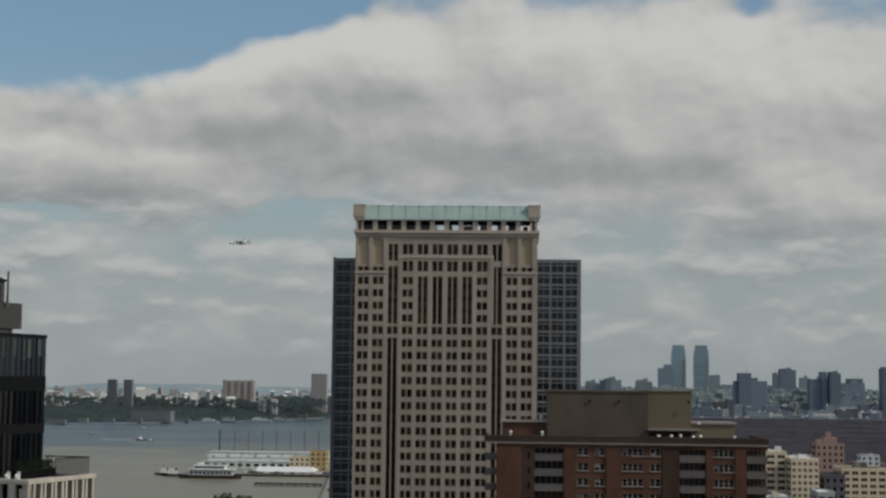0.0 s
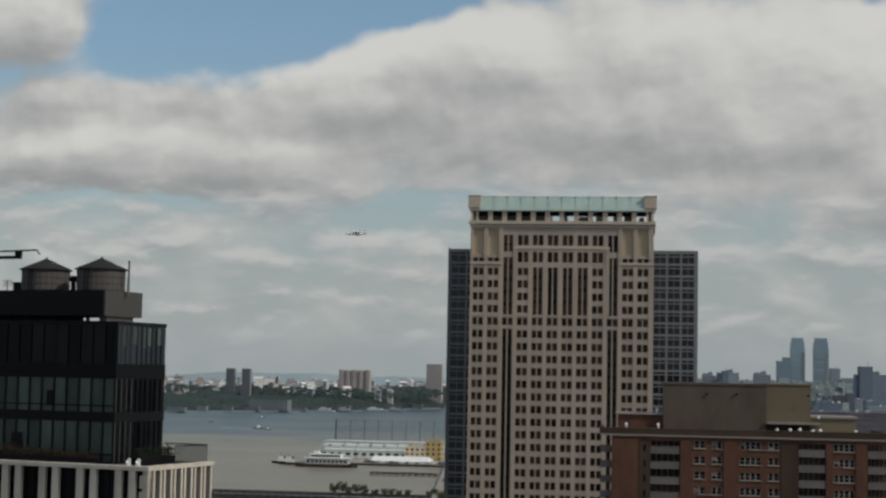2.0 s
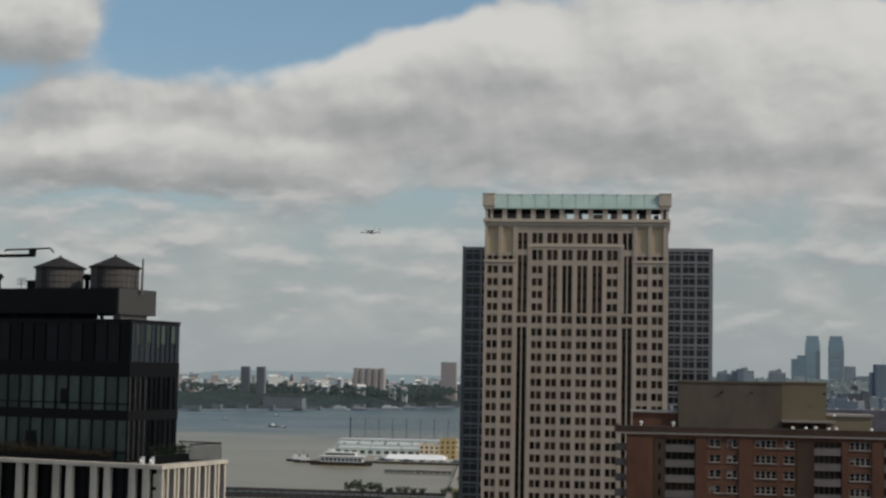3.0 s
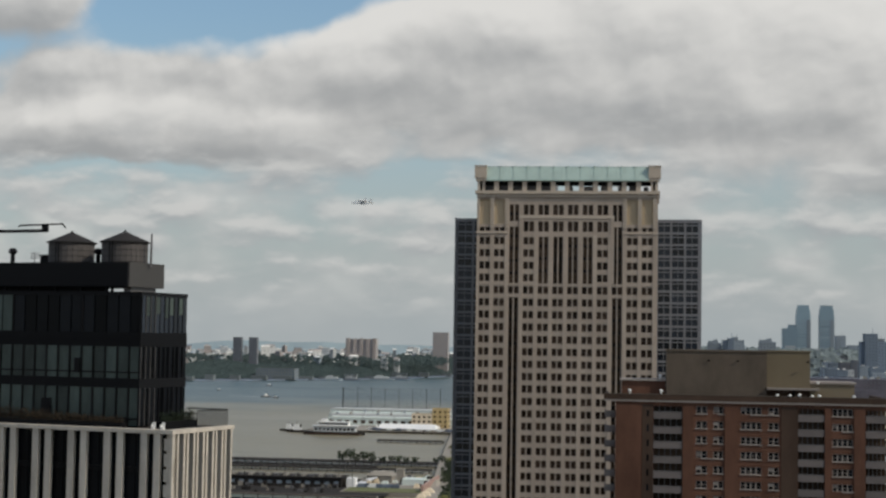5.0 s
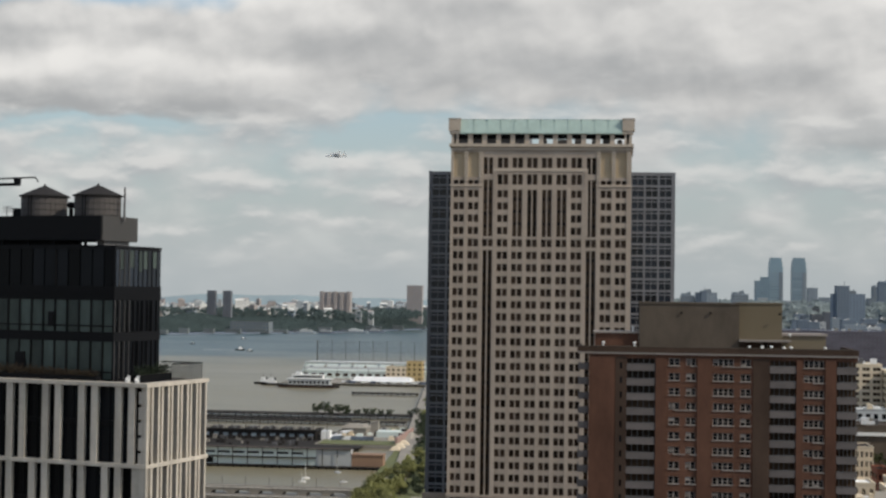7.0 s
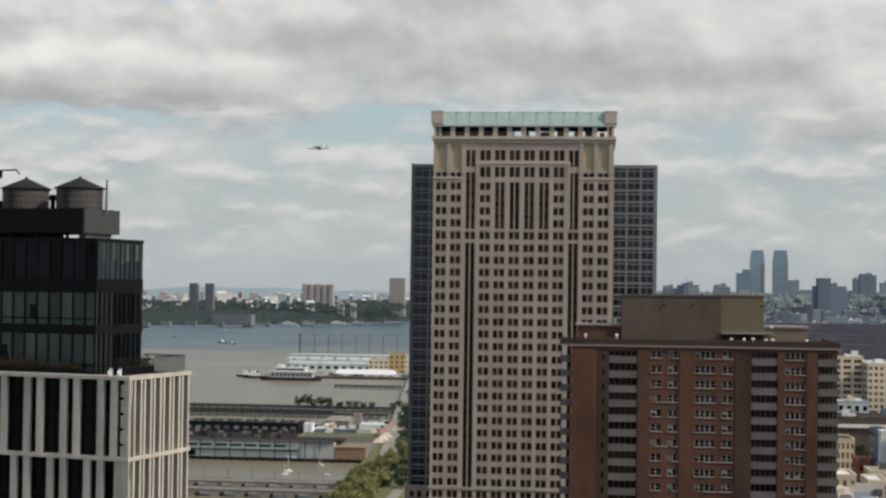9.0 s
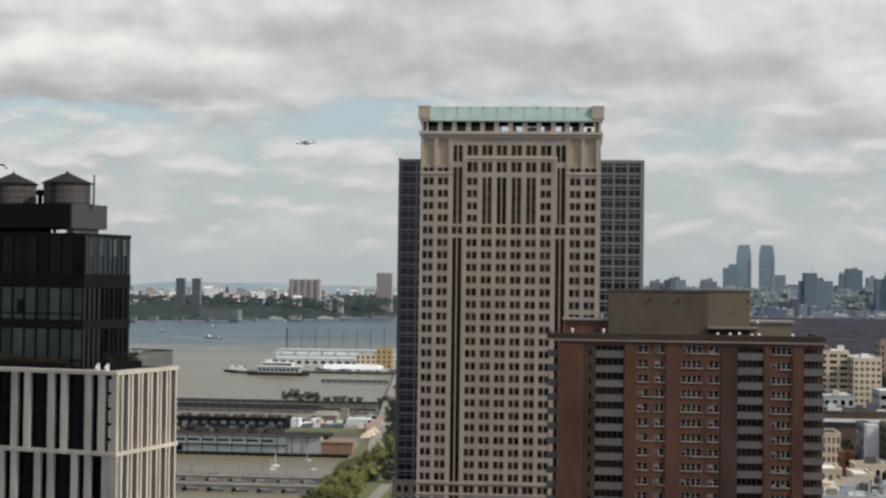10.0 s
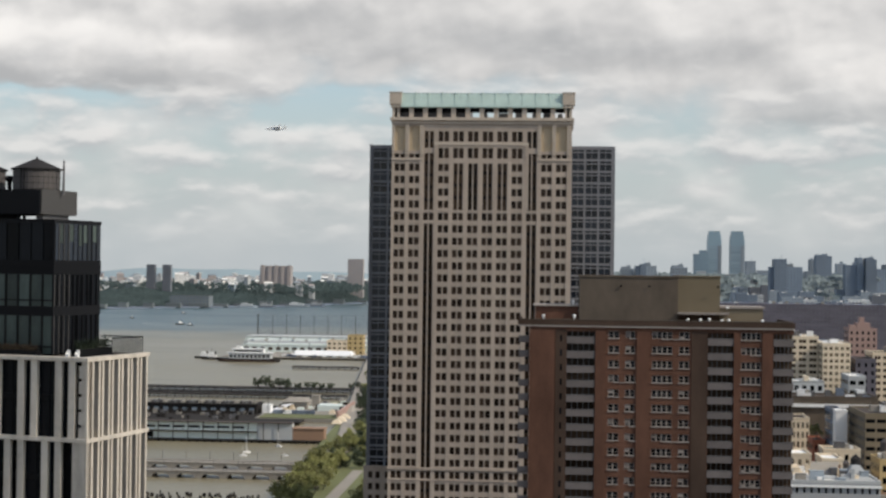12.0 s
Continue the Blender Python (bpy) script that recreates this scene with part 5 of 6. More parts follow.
for i in range(16):
    t = i / 15
    x, y = -1080 + t * 600, 2990 + t * 700 + (0 if t > 0.3 else 20)
    y = 3061 + (x + 910) * 1.17 + 8 if x < -606 else 3416 + (x + 606) * 3.1 + 8
    y = max(y, 3005)
    w = rng.uniform(18, 40)
    building("quay_shed", x - w / 2, x + w / 2, y, y + 15, rng.uniform(7, 13), HAZE_QUAY, "low shed on the far quay", "shed", group="far quay sheds", roof=HAZE_QUAY)

# ---------------------------------------------------------------- trees


def make_tree(seed, height, leaf):
    rng = random.Random(seed)
    ob = thing("tree", pose(0, 0, 0), "leafy spring tree with an uneven crown by the river", "tree", "riverside trees")
    f = Form().bar((0, 0, 0), (0.1, 0, height * 0.34), height * 0.028, 7, end=height * 0.016)
    tips = []
    for i in range(7):
        a = math.tau * i / 7 + rng.uniform(-0.4, 0.4)
        tip = (math.cos(a) * height * rng.uniform(0.2, 0.36), math.sin(a) * height * rng.uniform(0.2, 0.36), height * rng.uniform(0.38, 0.7))
        f.bar((0.1, 0, height * rng.uniform(0.22, 0.34)), tip, height * 0.012, 5, end=height * 0.004)
        tips.append(tip)
    part("trunk", f, BARK, ob)
    crown = Form()
    tips += [(rng.gauss(0, height * 0.14), rng.gauss(0, height * 0.14), height * rng.uniform(0.42 if leaf is LEAF else 0.16, 0.9 if leaf is LEAF else 0.75)) for _ in range(13)]
    for tip in tips:
        r = height * rng.uniform(0.11, 0.18)
        for k in range(60):
            d = Vector((rng.gauss(0, 1), rng.gauss(0, 1), rng.gauss(0, 0.8))).normalized() * r * rng.uniform(0.4, 1.05)
            c, s = Vector(tip) + d, height * rng.uniform(0.02, 0.045)
            a = Vector((rng.gauss(0, 1), rng.gauss(0, 1), rng.gauss(0, 1))).normalized() * s
            b = Vector((rng.gauss(0, 1), rng.gauss(0, 1), rng.gauss(0, 1))).normalized() * s
            crown.quad(tuple(c - a), tuple(c + b), tuple(c + a), tuple(c - b))
    part("crown", crown, leaf, ob)
    return ob


TREES = [make_tree(50 + i, h, LEAF if i < 4 else LEAF_DARK) for i, h in enumerate((8, 9, 7, 10, 8, 9, 7))]


def bank_x(y):
    for (xa, ya), (xb, yb) in zip(BANK, BANK[1:]):
        if ya <= y <= yb:
            return xa + (xb - xa) * (y - ya) / (yb - ya)
    return BANK[-1][0]


rng = random.Random(77)
used = set()


def plant(i, x, y, z=2.0, size=1.0):
    m = pose(x, y, z, 0, 0, rng.uniform(0, 360)) @ Matrix.Diagonal((size, size, size * rng.uniform(0.85, 1.1), 1))
    copy = TREES[i] if i not in used else copy_thing(TREES[i], m)
    used.add(i)
    copy.matrix_basis = m


for count, y0, y1, near, far, kinds in ((46, 585, 706, 1, 14, (0, 4)), (20, 560, 640, 33, 45, (0, 4)), (36, 706, 800, 3, 26, (2, 7)), (16, 800, 860, 12, 30, (3, 7)),
                                        (44, 862, 1130, 8, 28, (4, 7)), (40, 1130, 1600, 6, 30, (0, 4))):
    for i in range(count):
        y = rng.uniform(y0, y1)
        plant(rng.randrange(*kinds), bank_x(y) + rng.uniform(near, far), y, 2.0, rng.uniform(0.75, 1.15))
for x, y in [(-222, 1150), (-217, 1156), (-211, 1148), (-205, 1152), (-199, 1146), (-190, 1140), (-184, 1144), (-178, 1142), (-172, 1140), (-166, 1143), (-151, 1145), (-147, 1150)]:
    plant(rng.randrange(4, 7), x, y, 2.6, 0.8 if x > -197 else 1.2)
plant(1, 97.0, 589, 32.1, 0.7)
single("grass", Form().quad((-106, 520, 2.06), (-50, 520, 2.06), (-70, 1000, 2.06), (-133, 1000, 2.06)), GRASS, "riverside park lawn", "grass", kind="stuff")
single("path", Form().quad((-91, 520, 2.12), (-85.5, 520, 2.12), (-86, 700, 2.12), (-91, 700, 2.12)), CONCRETE, "pale park path along the river", "path", kind="structure")

# ---------------------------------------------------------------- piers and boats


def deck(ob, x0, x1, y0, y1, z, wall, step=5.0, rows=2):
    part("deck", Form().box(x0, x1, y0, y1, z - 0.7, z), wall, ob)
    f = int((x1 - x0) / step)
    pile = Form().tube(0, 0, 0.35, -3, z - 0.7, 8).mesh("timber_post", DARK_TIMBER)
    for r in range(rows):
        y = y0 + 0.6 + (y1 - y0 - 1.2) * r / max(1, rows - 1)
        for k in range(f + 1):
            part("timber_post", pile, None, ob, at=pose(x0 + 0.6 + k * (x1 - x0 - 1.2) / f, y, 0))


# recreation pier: two parallel decks on wide concrete arches
pier = thing("river_pier", pose(0, 0, 0), "two long pale concrete pier decks on low dark arches", "pier")
for y0, y1, x1 in ((677, 686, -112), (706, 715, -109)):
    bays = [x1 - 11.2 * (k + 1) for k in range(11)]
    x0 = bays[-1]
    part("deck", Form().box(x0, x1, y0 - 0.2, y1 + 0.2, 2.5, 3.0).box(x0, x1, y0 - 0.3, y0, 3.0, 3.35).box(x0, x1, y1, y1 + 0.3, 3.0, 3.35), CONCRETE, pier, "pale concrete deck")
    arches = [hole for x in bays for hole in ((x + 1.8, x + 9.4, -1.0, 1.3), (x + 2.5, x + 8.7, 1.3, 1.8), (x + 3.6, x + 7.6, 1.8, 2.1))]
    # rear beams and cross walls are coloured dark for the shade under the decks
    for y in (y0, y1 - 0.5):
        part("arched_beam", Form().holed(x0, x1, -1.0, 2.5, y, y + 0.5, arches), DARK_TIMBER if y > y0 else CONCRETE, pier, "arched concrete edge beam")
    for x in bays:
        part("cross_wall", Form().box(x - 0.9, x + 0.9, y0 + 0.5, y1 - 0.5, -1.0, 2.5), DARK_TIMBER, pier)
        part("rail_post", Form().bar((x, y0 + 0.2, 3.0), (x, y0 + 0.2, 4.3), 0.12), GREY_METAL, pier)
        part("light_pole", Form().bar((x + 5, y1 - 0.6, 3.0), (x + 5, y1 - 0.6, 7.5), 0.11), GREY_METAL, pier)
    part("rail", Form().bar((x0, y0 + 0.2, 4.2), (x1, y0 + 0.2, 4.2), 0.07).bar((x0, y0 + 0.2, 3.7), (x1, y0 + 0.2, 3.7), 0.05), GREY_METAL, pier)
part("landing", Form().box(-112, -103, 676, 716, 1.0, 2.9), CONCRETE, pier)
# old piles
piles = thing("ruined_pier", pose(0, 0, 0), "ruined pier of rotten dark timber posts in the water", "ruined pier")
rng = random.Random(15)
for k in range(150):
    part("timber_post", Form().tube(0, 0, 0.38, -2, rng.uniform(0.7, 1.7), 7), DARK_TIMBER, piles, at=pose(rng.uniform(-200, -118), 612 + 3.2 * rng.randrange(6) + rng.uniform(-0.4, 0.4), 0))


def sloop(x, y, mast):
    ob = thing("sailboat", pose(x, y, 0.05, 0, 0, rng.uniform(60, 120)) @ Matrix.Diagonal((0.38, 0.42, 0.40 if mast < 6 else 0.65, 1)), "small white moored sailboat with a bare mast", "sailboat", "moored sailboats")
    part("hull", Form().prism([(-1.3, -4), (1.3, -4), (1.5, 0), (0.9, 3.2), (0, 4.8), (-0.9, 3.2), (-1.5, 0)], -0.3, 1.1, 0, 1.12), WHITE, ob)
    part("cabin", Form().box(-0.8, 0.8, -1.8, 1.8, 1.1, 1.7), WHITE, ob)
    part("mast", Form().bar((0, 0.8, 1.1), (0, 0.8, mast), 0.3, 6), WHITE, ob)
    part("boom", Form().bar((0, 0.8, 2.3), (0, -3.2, 2.3), 0.09, 6), GREY_METAL, ob)


sloop(-154, 772, 13)
sloop(-153, 758, 8)
sloop(-133, 762, 4)
sloop(-143, 800, 12)

# two-storey pier shed, pale cladding, and its rust-brown end
shed = thing("pier_shed", pose(0, 0, 0), "long two-storey pale green pier shed with window strips", "pier shed")
deck(shed, -245, -118, 816, 840, 1.6, DARK_TIMBER, 4.2, 2)
holes = [(x + 0.5, x + 7.0, 7.2, 8.4) for x in np.arange(-244, -166, 8.0)] + [(-243, -240, 1.8, 5.0), (-218.5, -214, 1.8, 5.0)]
part("wall", Form().holed(-244, -158, 1.6, 10.2, 818, 818.6, [tuple(float(v) for v in h) for h in holes]), GREEN_STEEL, shed)
for x0, x1, z0, z1 in holes:
    part("window", Form().box(float(x0), float(x1), 818.35, 818.5, z0, z1), GLASS_DARK, shed)
part("core", Form().box(-244, -158, 819, 823, 1.6, 9.8), GREEN_STEEL, shed)
part("wall", Form().box(-158, -139, 817.6, 823, 1.6, 10.4), HAZE_PALE, shed, "plain pale grey end bay")
part("balcony_strip", Form().box(-244, -158, 816.4, 818, 5.3, 5.9), DARK_TIMBER, shed)
for k in range(13):
    part("post", Form().box(-0.2, 0.2, -0.2, 0.2, 0, 9.0), DARK_TIMBER, shed, at=pose(-243.5 + k * 8.1, 816.6, 1.6))
part("roof", Form().box(-245, -139, 816.5, 823, 10.4, 10.7), ROOF_TAR, shed)
part("brown_end", Form().box(-138.8, -122, 818, 826, 1.6, 7.6).box(-139, -121.6, 817.5, 826.5, 7.6, 8.1), ORANGE, shed, "rust-brown low end building")
# dark shed with small lit panels
dark = thing("dark_pier", pose(0, 0, 0), "dark timber pier with a long low shed", "pier")
deck(dark, -275, -150, 908, 1010, 2.0, DARK_TIMBER, 4.5, 2)
part("shed", Form().holed(-275, -184, 2.0, 7.6, 952, 952.5, [(x, x + 3.2, 3.6, 5.6) for x in range(-273, -188, 6)]).box(-275, -184, 953, 972, 2, 7.4), DARK_TIMBER, dark)
for x in range(-273, -188, 6):
    part("panel", Form().box(x, x + 3.2, 952.2, 952.4, 3.6, 5.6), HAZE_GREY, dark)
part("roof", Form().box(-276, -183, 951, 973, 7.6, 8.0), DARK_TIMBER, dark)
part("kiosk", Form().box(-181.5, -176, 955, 962, 2, 7.5), WHITE, dark, "small white kiosk")
for k in range(12):
    part("light_pole", Form().bar((0, 0, 0), (0, 0, 9), 0.15, 6).box(-0.6, 0.6, -0.1, 0.1, 8.8, 9.0), BLACK_METAL, dark, at=pose(-270 + k * 8.5, 948, 2))
rng = random.Random(58)
for k in range(70):
    x, y = rng.uniform(-274, -186), rng.choice((rng.uniform(912, 948), 949.5, rng.uniform(975, 1008)))
    w, h = rng.uniform(0.8, 3.0), rng.uniform(0.8, 2.6)
    part("crate", Form().box(x - w / 2, x + w / 2, y - 1, y + 1, 2.0, 2.0 + h).box(x - w / 2 - 0.05, x + w / 2 + 0.05, y - 1.05, y + 1.05, 2.0 + h, 2.1 + h), (CONCRETE, GREY_METAL, DARK_TIMBER, DARK_TIMBER)[k % 4], dark)
for k in range(16):
    x = -272 + k * 5.6
    part("roof_unit", Form().box(x, x + 2.2, 955, 958, 8.0, 9.2).box(x + 0.4, x + 1.6, 964, 966, 8.0, 8.9), (GREY_METAL, CONCRETE)[k % 2], dark)
# yard with pale heaps and a white block
yard = thing("yard", pose(0, 0, 0), "pale concrete riverside yard with a white block", "yard")
part("deck", Form().box(-180, -120, 925, 1045, -2, 2.4), CONCRETE, yard)
part("lawn", Form().box(-178, -126, 926, 949, 2.4, 2.7), GRASS, yard)
part("lawn", Form().box(-150, -134, 992, 1040, 2.4, 2.7), GRASS, yard)
for k in range(30):
    x, y, h = rng.uniform(-178, -126), rng.uniform(955, 1040), rng.uniform(0.8, 3.2)
    part("spoil_heap", Form().prism([(x - 2, y - 1.5), (x + 2, y - 1.5), (x + 2, y + 1.5), (x - 2, y + 1.5)], 2.4, 2.4 + h, 0, rng.uniform(0.5, 1.0)), (CONCRETE, DARK_TIMBER, GREY_METAL, CREAM, GREEN_STEEL)[k % 5], yard)
part("block", Form().box(-159, -154, 1010, 1015, 2.4, 9.0).box(-159.3, -153.7, 1009.7, 1015.3, 9.0, 9.4), CONCRETE, yard)
part("shed", Form().box(-174, -158, 985, 1000, 2.4, 7.0).prism([(-175, 984), (-157, 984), (-157, 1001), (-175, 1001)], 7.0, 9.0, 0, 0.6), CONCRETE, yard)
part("shed", Form().box(-150, -136, 975, 990, 2.4, 6.0), GREEN_STEEL, yard)
part("tent", Form().prism([(-133, 960), (-126, 960), (-126, 1010), (-133, 1010)], 2.4, 5.0, 0, 0.3), CONCRETE, yard)
part("ramp", Form().quad((-180, 960, 2.5), (-174, 950, 2.5), (-163, 1000, 8), (-167, 1010, 8)).quad((-180, 960, 2.4), (-167, 1010, 7.5), (-163, 1000, 7.5), (-174, 950, 2.4)), WHITE, yard)
for x0, x1, y0, y1, z in ((-330, -147, 1085, 1098, 2.6), (-330, -190, 1112, 1118, 2.2), (-330, -150, 1140, 1160, 2.6), (-238, -178, 1396, 1406, 2.2)):
    p = thing("river_pier", pose(0, 0, 0), "narrow dark pier on timber piles", "pier", "narrow dark piers")
    deck(p, x0, x1, y0, y1, z, DARK_TIMBER, 6, 2)
    f = Form().box(x0, x1, y0, y0 + 0.2, z + 0.9, z + 1.1)
    for k in range(int((x1 - x0) / 6)):
        f.box(x0 + k * 6, x0 + k * 6 + 0.2, y0, y0 + 0.2, z, z + 1.0)
    part("railing", f, DARK_TIMBER, p)
p = thing("pontoon", pose(0, 0, 0), "pale floating boat pontoon", "pontoon")
part("float", Form().box(-262, -180, 1150 - 180, 974, -0.3, 0.9), HAZE_PALE, p)

# large pier with sheds, offices and netted sports field
big = thing("depot_pier", pose(0, 0, 0), "large pier with long pale sheds round a sports field", "pier")
deck(big, -333, -170, 1535, 1780, 2.2, CONCRETE, 9, 2)
part("field_deck", Form().prism([(-334, 1781), (-190, 1781), (-190, 2000), (-389, 2000)], -1.5, 2.1), CONCRETE, big)
for k, (y, z) in enumerate(((1622, 9.5), (1665, 10), (1712, 10), (1790, 10.5))):
    x0 = -330 - (y - 1620) * 0.18
    wall = part("shed_wall", Form().holed(x0, -195, 2.2, z, y, y + 0.6, [(float(x), float(x) + 5.0, 4.2, 7.4) for x in np.arange(x0 + 2, -202, 8.5)]).box(x0, -195, y + 1, y + 14, 2.2, z - 0.2), GREEN_STEEL, big)
    part("shed_roof", Form().prism([(x0 - 1, y - 0.5), (-194, y - 0.5), (-194, y + 15), (x0 - 1, y + 15)], z, z + 1.6, 0, 0.94), HAZE_PALE if k % 2 else GREEN_STEEL, big, "pale flat shed roof")
    part("shed_glazing", Form().box(x0 + 1, -196, y + 0.62, y + 0.8, 4, 7.6), GLASS_BROWN, big)
rng = random.Random(17)
for k in range(60):
    x, y, w, h = rng.uniform(-325, -200), rng.choice((rng.uniform(1537, 1600), rng.uniform(1640, 1660), rng.uniform(1730, 1785))), rng.uniform(1.5, 6), rng.uniform(1.2, 4.5)
    part("container", Form().box(x, x + w, y, y + 2.5, 2.2, 2.2 + h).box(x + 0.1, x + w - 0.1, y + 0.1, y + 2.4, 2.2 + h, 2.35 + h), (CONCRETE, HAZE_PALE, GREY_METAL, CREAM, DARK_TIMBER, WHITE)[k % 6], big)
for k in range(12):
    part("light_pole", Form().bar((0, 0, 0), (0, 0, 11), 0.25, 6), GREY_METAL, big, at=pose(-322 + 11 * k, 1605 + 60 * (k % 3), 2.2))
for k in range(18):
    x = -330 + 7.4 * k
    part("roof_unit", Form().box(x, x + 2.6, 1667 + 48 * (k % 2), 1671 + 48 * (k % 2), 11.4, 13.2), (HAZE_GREY, HAZE_PALE, CONCRETE)[k % 3], big)
part("market_hall", Form().box(-262, -205, 1540, 1575, 2.2, 4.4), CREAM, big)
part("white_roof", Form().quad((-263, 1538, 4.2), (-204, 1538, 4.2), (-206, 1556, 8.4), (-261, 1556, 8.4)).quad((-204, 1538, 4.2), (-204, 1576, 4.2), (-206, 1556, 8.4)).quad((-263, 1576, 4.2), (-263, 1538, 4.2), (-261, 1556, 8.4)).quad((-204, 1576, 4.2), (-263, 1576, 4.2), (-261, 1556, 8.4), (-206, 1556, 8.4)), WHITE, big, "bright white sloping roof")
for k in range(9):
    x = -384 + k * 18
    part("net_pole", Form().bar((x, 1992 if k else 1985, 2), (x, 1992 if k else 1985, 30), 0.7 if k == 0 else 0.28, 6), DARK_TIMBER, big)
net = Form()
for k in range(15):
    net.box(-384, -240, 1992, 1992.1, 3 + k * 1.9, 3.08 + k * 1.9)
for k in range(72):
    net.box(-384 + k * 2, -383.92 + k * 2, 1992, 1992.1, 3, 30)
tagged(part("net", net, GREY_METAL, big, "fine grey ball net"), kind="stuff")
b = building("pier_office", -215.5, -199, 1600, 1618, 21.5, YELLOW, "ochre office block with square windows", rows=4, cols=3, split=True, fill=(0.4, 0.5))
b = building("pier_office", -237, -216, 1600, 1618, 15.8, CREAM, "low sunlit cream-orange office block", rows=3, cols=4, split=True, fill=(0.5, 0.5))


part("rust_wall", Form().box(-131.5, -130, 930, 1005, 2.0, 6.5), PINK, yard, "rust-red yard wall")
for k in range(5):
    part("tent", Form().prism([(-3, -3), (3, -3), (3, 3), (-3, 3)], 0, 2.4, 0, 0.4), CREAM, yard, at=pose(-127 + 2 * (k % 2), 900 + 9 * k, 2.4))


def van(x, y, z, wall, label):
    ob = thing("parked_van", pose(x, y, z, 0, 0, 90), label, "van", "parked pier vans")
    part("body", Form().box(-1.0, 1.0, -2.6, 1.4, 0.35, 2.5).box(-1.0, 1.0, 1.4, 2.6, 0.35, 1.5), wall, ob)
    part("windscreen", Form().quad((-0.9, 1.42, 2.4), (-0.9, 2.2, 1.52), (0.9, 2.2, 1.52), (0.9, 1.42, 2.4)), GLASS_DARK, ob)
    for sx in (-1, 1):
        for sy in (-1.7, 1.7):
            part("wheel", Form().bar((sx * 0.8, sy, 0.36), (sx * 1.02, sy, 0.36), 0.36, 10), BLACK_METAL, ob)


rng = random.Random(91)
for k in range(26):
    white = rng.random() < 0.5
    van(-271 + 3.4 * k + rng.uniform(-0.4, 0.4), 1537 + (4 if k % 3 else 0) if k > 2 else 1545, 2.2, WHITE if white else HAZE_DARK, ("white" if white else "dark grey") + " van parked on the pier")
for k in range(7):
    white = rng.random() < 0.4
    van(-172 + 3.6 * k, 951 + 0.5 * (k % 2), 2.4, WHITE if white else HAZE_DARK, ("white" if white else "dark grey") + " van parked in the riverside yard")


def ferry():
    ob = thing("moored_ferry", pose(-296, 1492, 0), "white two-deck moored ferry on a dark hull", "ferry")
    part("hull", Form().prism([(-27, -6), (24, -6), (29, 0), (24, 6), (-27, 6), (-31, 0)], -0.5, 3.0, 0, 1.03), DARK_TIMBER, ob)
    part("stripe", Form().box(-30, 26, -6.4, -6.25, 1.0, 1.4), BRICK, ob)
    low = part("lower_deck", Form().holed(-20, 21, 3.0, 8.4, -5.5, -5.2, [(-19 + k * 4.0, -16.4 + k * 4.0, 4.2, 6.6) for k in range(10)]).box(-20, 21, -5, 5.5, 3, 8.2), HAZE_PALE, ob)
    part("deck_glass", Form().box(-19.5, 20.5, -5.19, -5.05, 4, 6.8), GLASS_DARK, low)
    part("roof", Form().box(-21.5, 23, -6.2, 6.2, 8.4, 8.9), WHITE, ob)
    part("upper_deck", Form().box(-16, 14, -4.4, 4.4, 8.9, 12.2).box(-17, 15, -5, 5, 12.2, 12.7), WHITE, ob)
    part("upper_glass", Form().box(-15, 13, -4.5, -4.41, 9.8, 11.2), GLASS_DARK, ob)
    part("wheelhouse", Form().box(-13, -8, -2.5, 2.5, 12.7, 15.2), WHITE, ob)
    part("mast", Form().bar((-5, 0, 12.7), (-5, 0, 19), 0.2), GREY_METAL, ob)


ferry()


def tug(x, y, turn, scale, label):
    ob = thing("tugboat", pose(x, y, 0, 0, 0, turn) @ Matrix.Diagonal((scale, scale, scale, 1)), label, "boat", "working boats")
    part("hull", Form().prism([(-8, -3), (6, -3), (11, 0), (6, 3), (-8, 3)], -0.5, 2.2, 0, 1.08), DARK_TIMBER, ob)
    part("deckhouse", Form().box(-4, 4, -2, 2, 2.2, 5.0).box(-1, 3.5, -1.7, 1.7, 5.0, 7.4), WHITE, ob)
    part("funnel", Form().tube(-3, 0, 0.7, 5, 8, 10), BLACK_METAL, ob)
    part("mast", Form().bar((1, 0, 7.4), (1, 0, 12), 0.14), BLACK_METAL, ob)


tug(-338, 1515, 180, 1.0, "white and black tugboat moored by the ferry")
tug(-350, 1532, 180, 0.9, "white and black tugboat moored by the pier")
tug(-577, 2359, 200, 0.75, "small workboat under way on the river")
tug(-556, 2330, 0, 0.5, "small dark workboat on the river")
tug(-700, 2880, 20, 0.5, "tiny far workboat on the river")
tug(-720, 2600, 160, 0.45, "tiny far workboat on the river")
single("wake", Form().quad((-640, 2362, 0.06), (-580, 2352, 0.06), (-580, 2366, 0.06), (-640, 2378, 0.06)), HAZE_PALE, "pale foam wake behind a boat", "wake", kind="stuff")
for k, (x, y, l) in enumerate(((-668, 3330, 45), (-628, 3340, 40), (-575, 3430, 55), (-540, 3480, 40))):
    ob = thing("moored_ship", pose(x, y, 0), "white ship moored at the far quay", "ship", "moored far ships")
    part("hull", Form().prism([(-l / 2, -5), (l / 2 - 6, -5), (l / 2, 0), (l / 2 - 6, 5), (-l / 2, 5)], 0, 4), HAZE_DARK if k % 2 else HAZE_GREY, ob)
    part("deckhouse", Form().box(-l / 3, l / 4, -4, 4, 4, 8).box(-l / 4, 0, -3, 3, 8, 10.5), HAZE_PALE, ob)


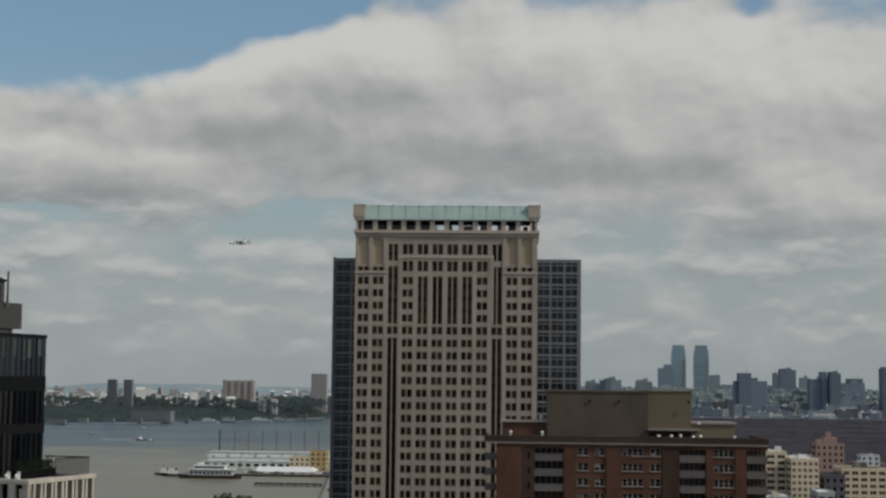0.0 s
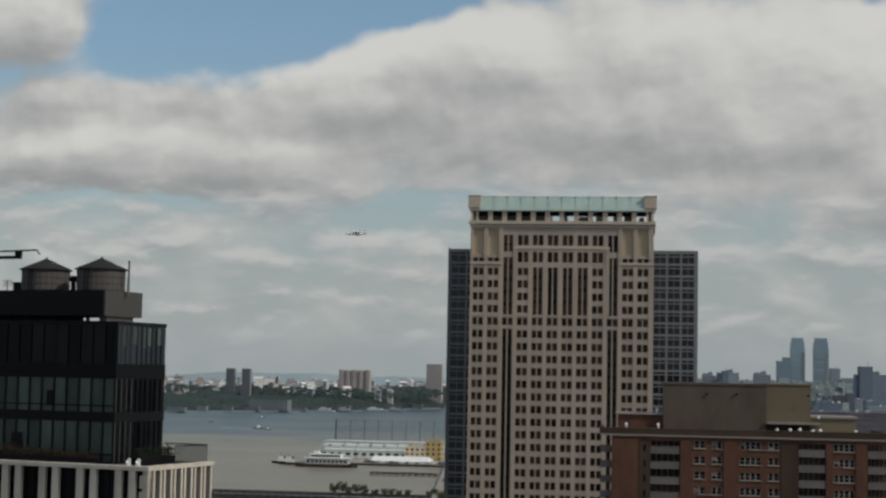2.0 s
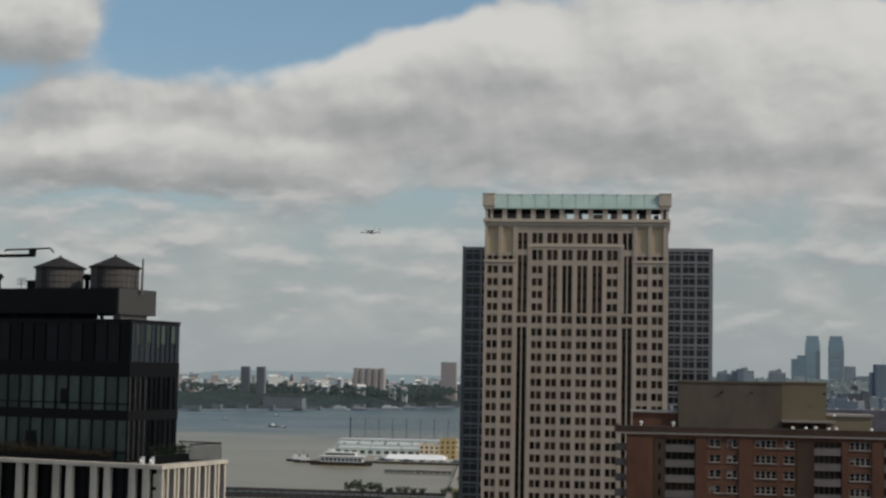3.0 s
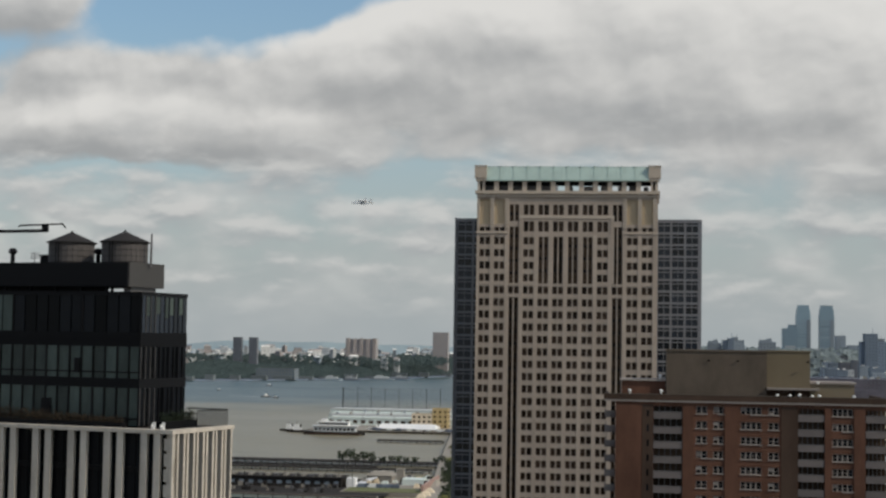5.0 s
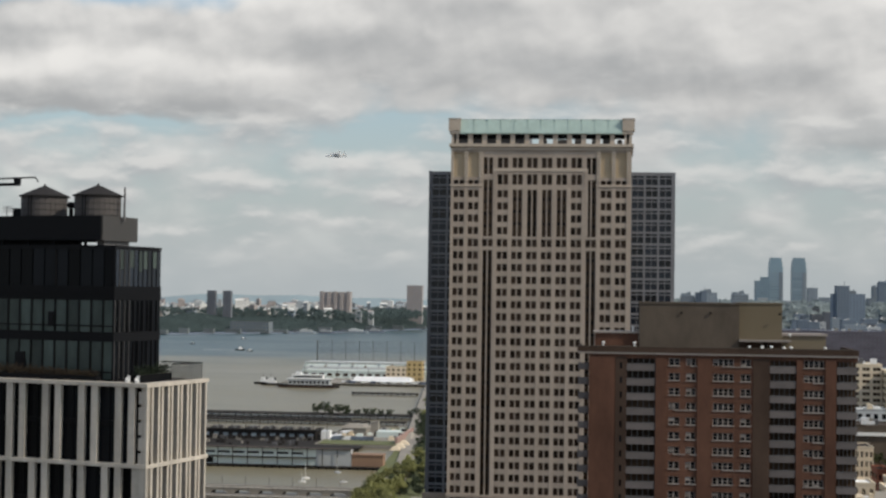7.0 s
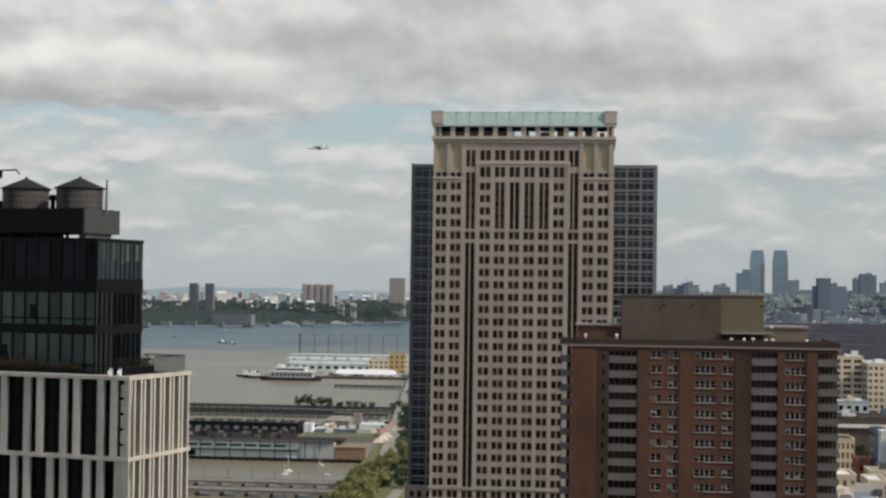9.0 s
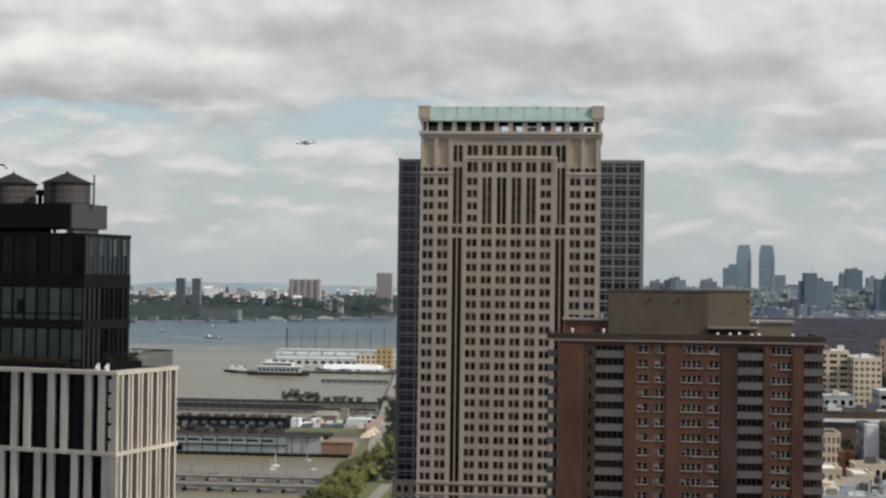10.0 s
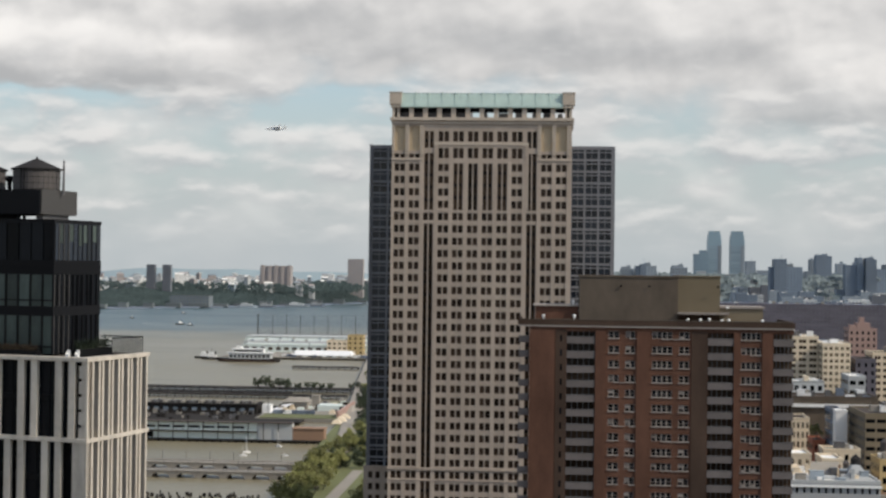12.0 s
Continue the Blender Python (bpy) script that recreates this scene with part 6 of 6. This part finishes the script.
def aircraft():
    """A wide-body jet with an orbiter on its back, in level flight."""
    ob = thing("aircraft", pose(-846, 4600, 499, 0, 0, 86), "white four-engined jet carrying a winged orbiter on its back", "aircraft")

    def body(length, r, z, nose, tail):
        f = Form()
        rings = [(-length / 2, 0.08 * tail), (-length / 2 + length * 0.28, 1.0), (length / 2 - length * 0.14, 1.0), (length / 2 - length * 0.04, 0.6), (length / 2, nose)]
        for (ya, ra), (yb, rb) in zip(rings, rings[1:]):
            f.bar((0, ya, z), (0, yb, z), r * ra, 12, end=r * rb)
        return f

    part("fuselage", body(62, 3.1, 0, 0.15, 3), WHITE, ob)
    for s in (-1, 1):
        part("wing", Form().prism([(s * 2, 8), (s * 28, -12), (s * 28, -16), (s * 2, -6)] if s < 0 else [(2, -6), (28, -16), (28, -12), (2, 8)], -1.2, -0.5), HAZE_PALE, ob)
        part("tailplane", Form().prism([(s * 1, -24), (s * 10, -30), (s * 10, -32), (s * 1, -30)] if s < 0 else [(1, -30), (10, -32), (10, -30), (1, -24)], 0.8, 1.2), HAZE_PALE, ob)
        part("end_fin", Form().box(s * 10 - 0.2, s * 10 + 0.2, -33, -28.5, -2.5, 4), WHITE, ob)
        for x, y in ((11, 1), (19, -5)):
            part("engine", Form().bar((s * x, y - 3, -2.4), (s * x, y + 3, -2.4), 1.3, 10), HAZE_DARK, ob)
    part("fin", Form().quad((-0.3, -22, 3), (-0.3, -31, 3), (-0.3, -33, 12), (-0.3, -29, 12)).quad((0.3, -22, 3), (0.3, -29, 12), (0.3, -33, 12), (0.3, -31, 3)), WHITE, ob)
    orb = part("orbiter", Form().bar((0, -16, 6.2), (0, 10, 6.2), 2.4, 12).bar((0, 10, 6.2), (0, 17, 5.4), 2.4, 12, end=0.6), WHITE, ob, "white orbiter with stub wings")
    part("orbiter_wing", Form().prism([(-11, -15), (11, -15), (11, -11), (2.4, 6), (-2.4, 6), (-11, -11)], 4.2, 4.8), HAZE_DARK, orb)
    part("orbiter_fin", Form().box(-0.3, 0.3, -17, -11, 8, 14), WHITE, orb)


aircraft()
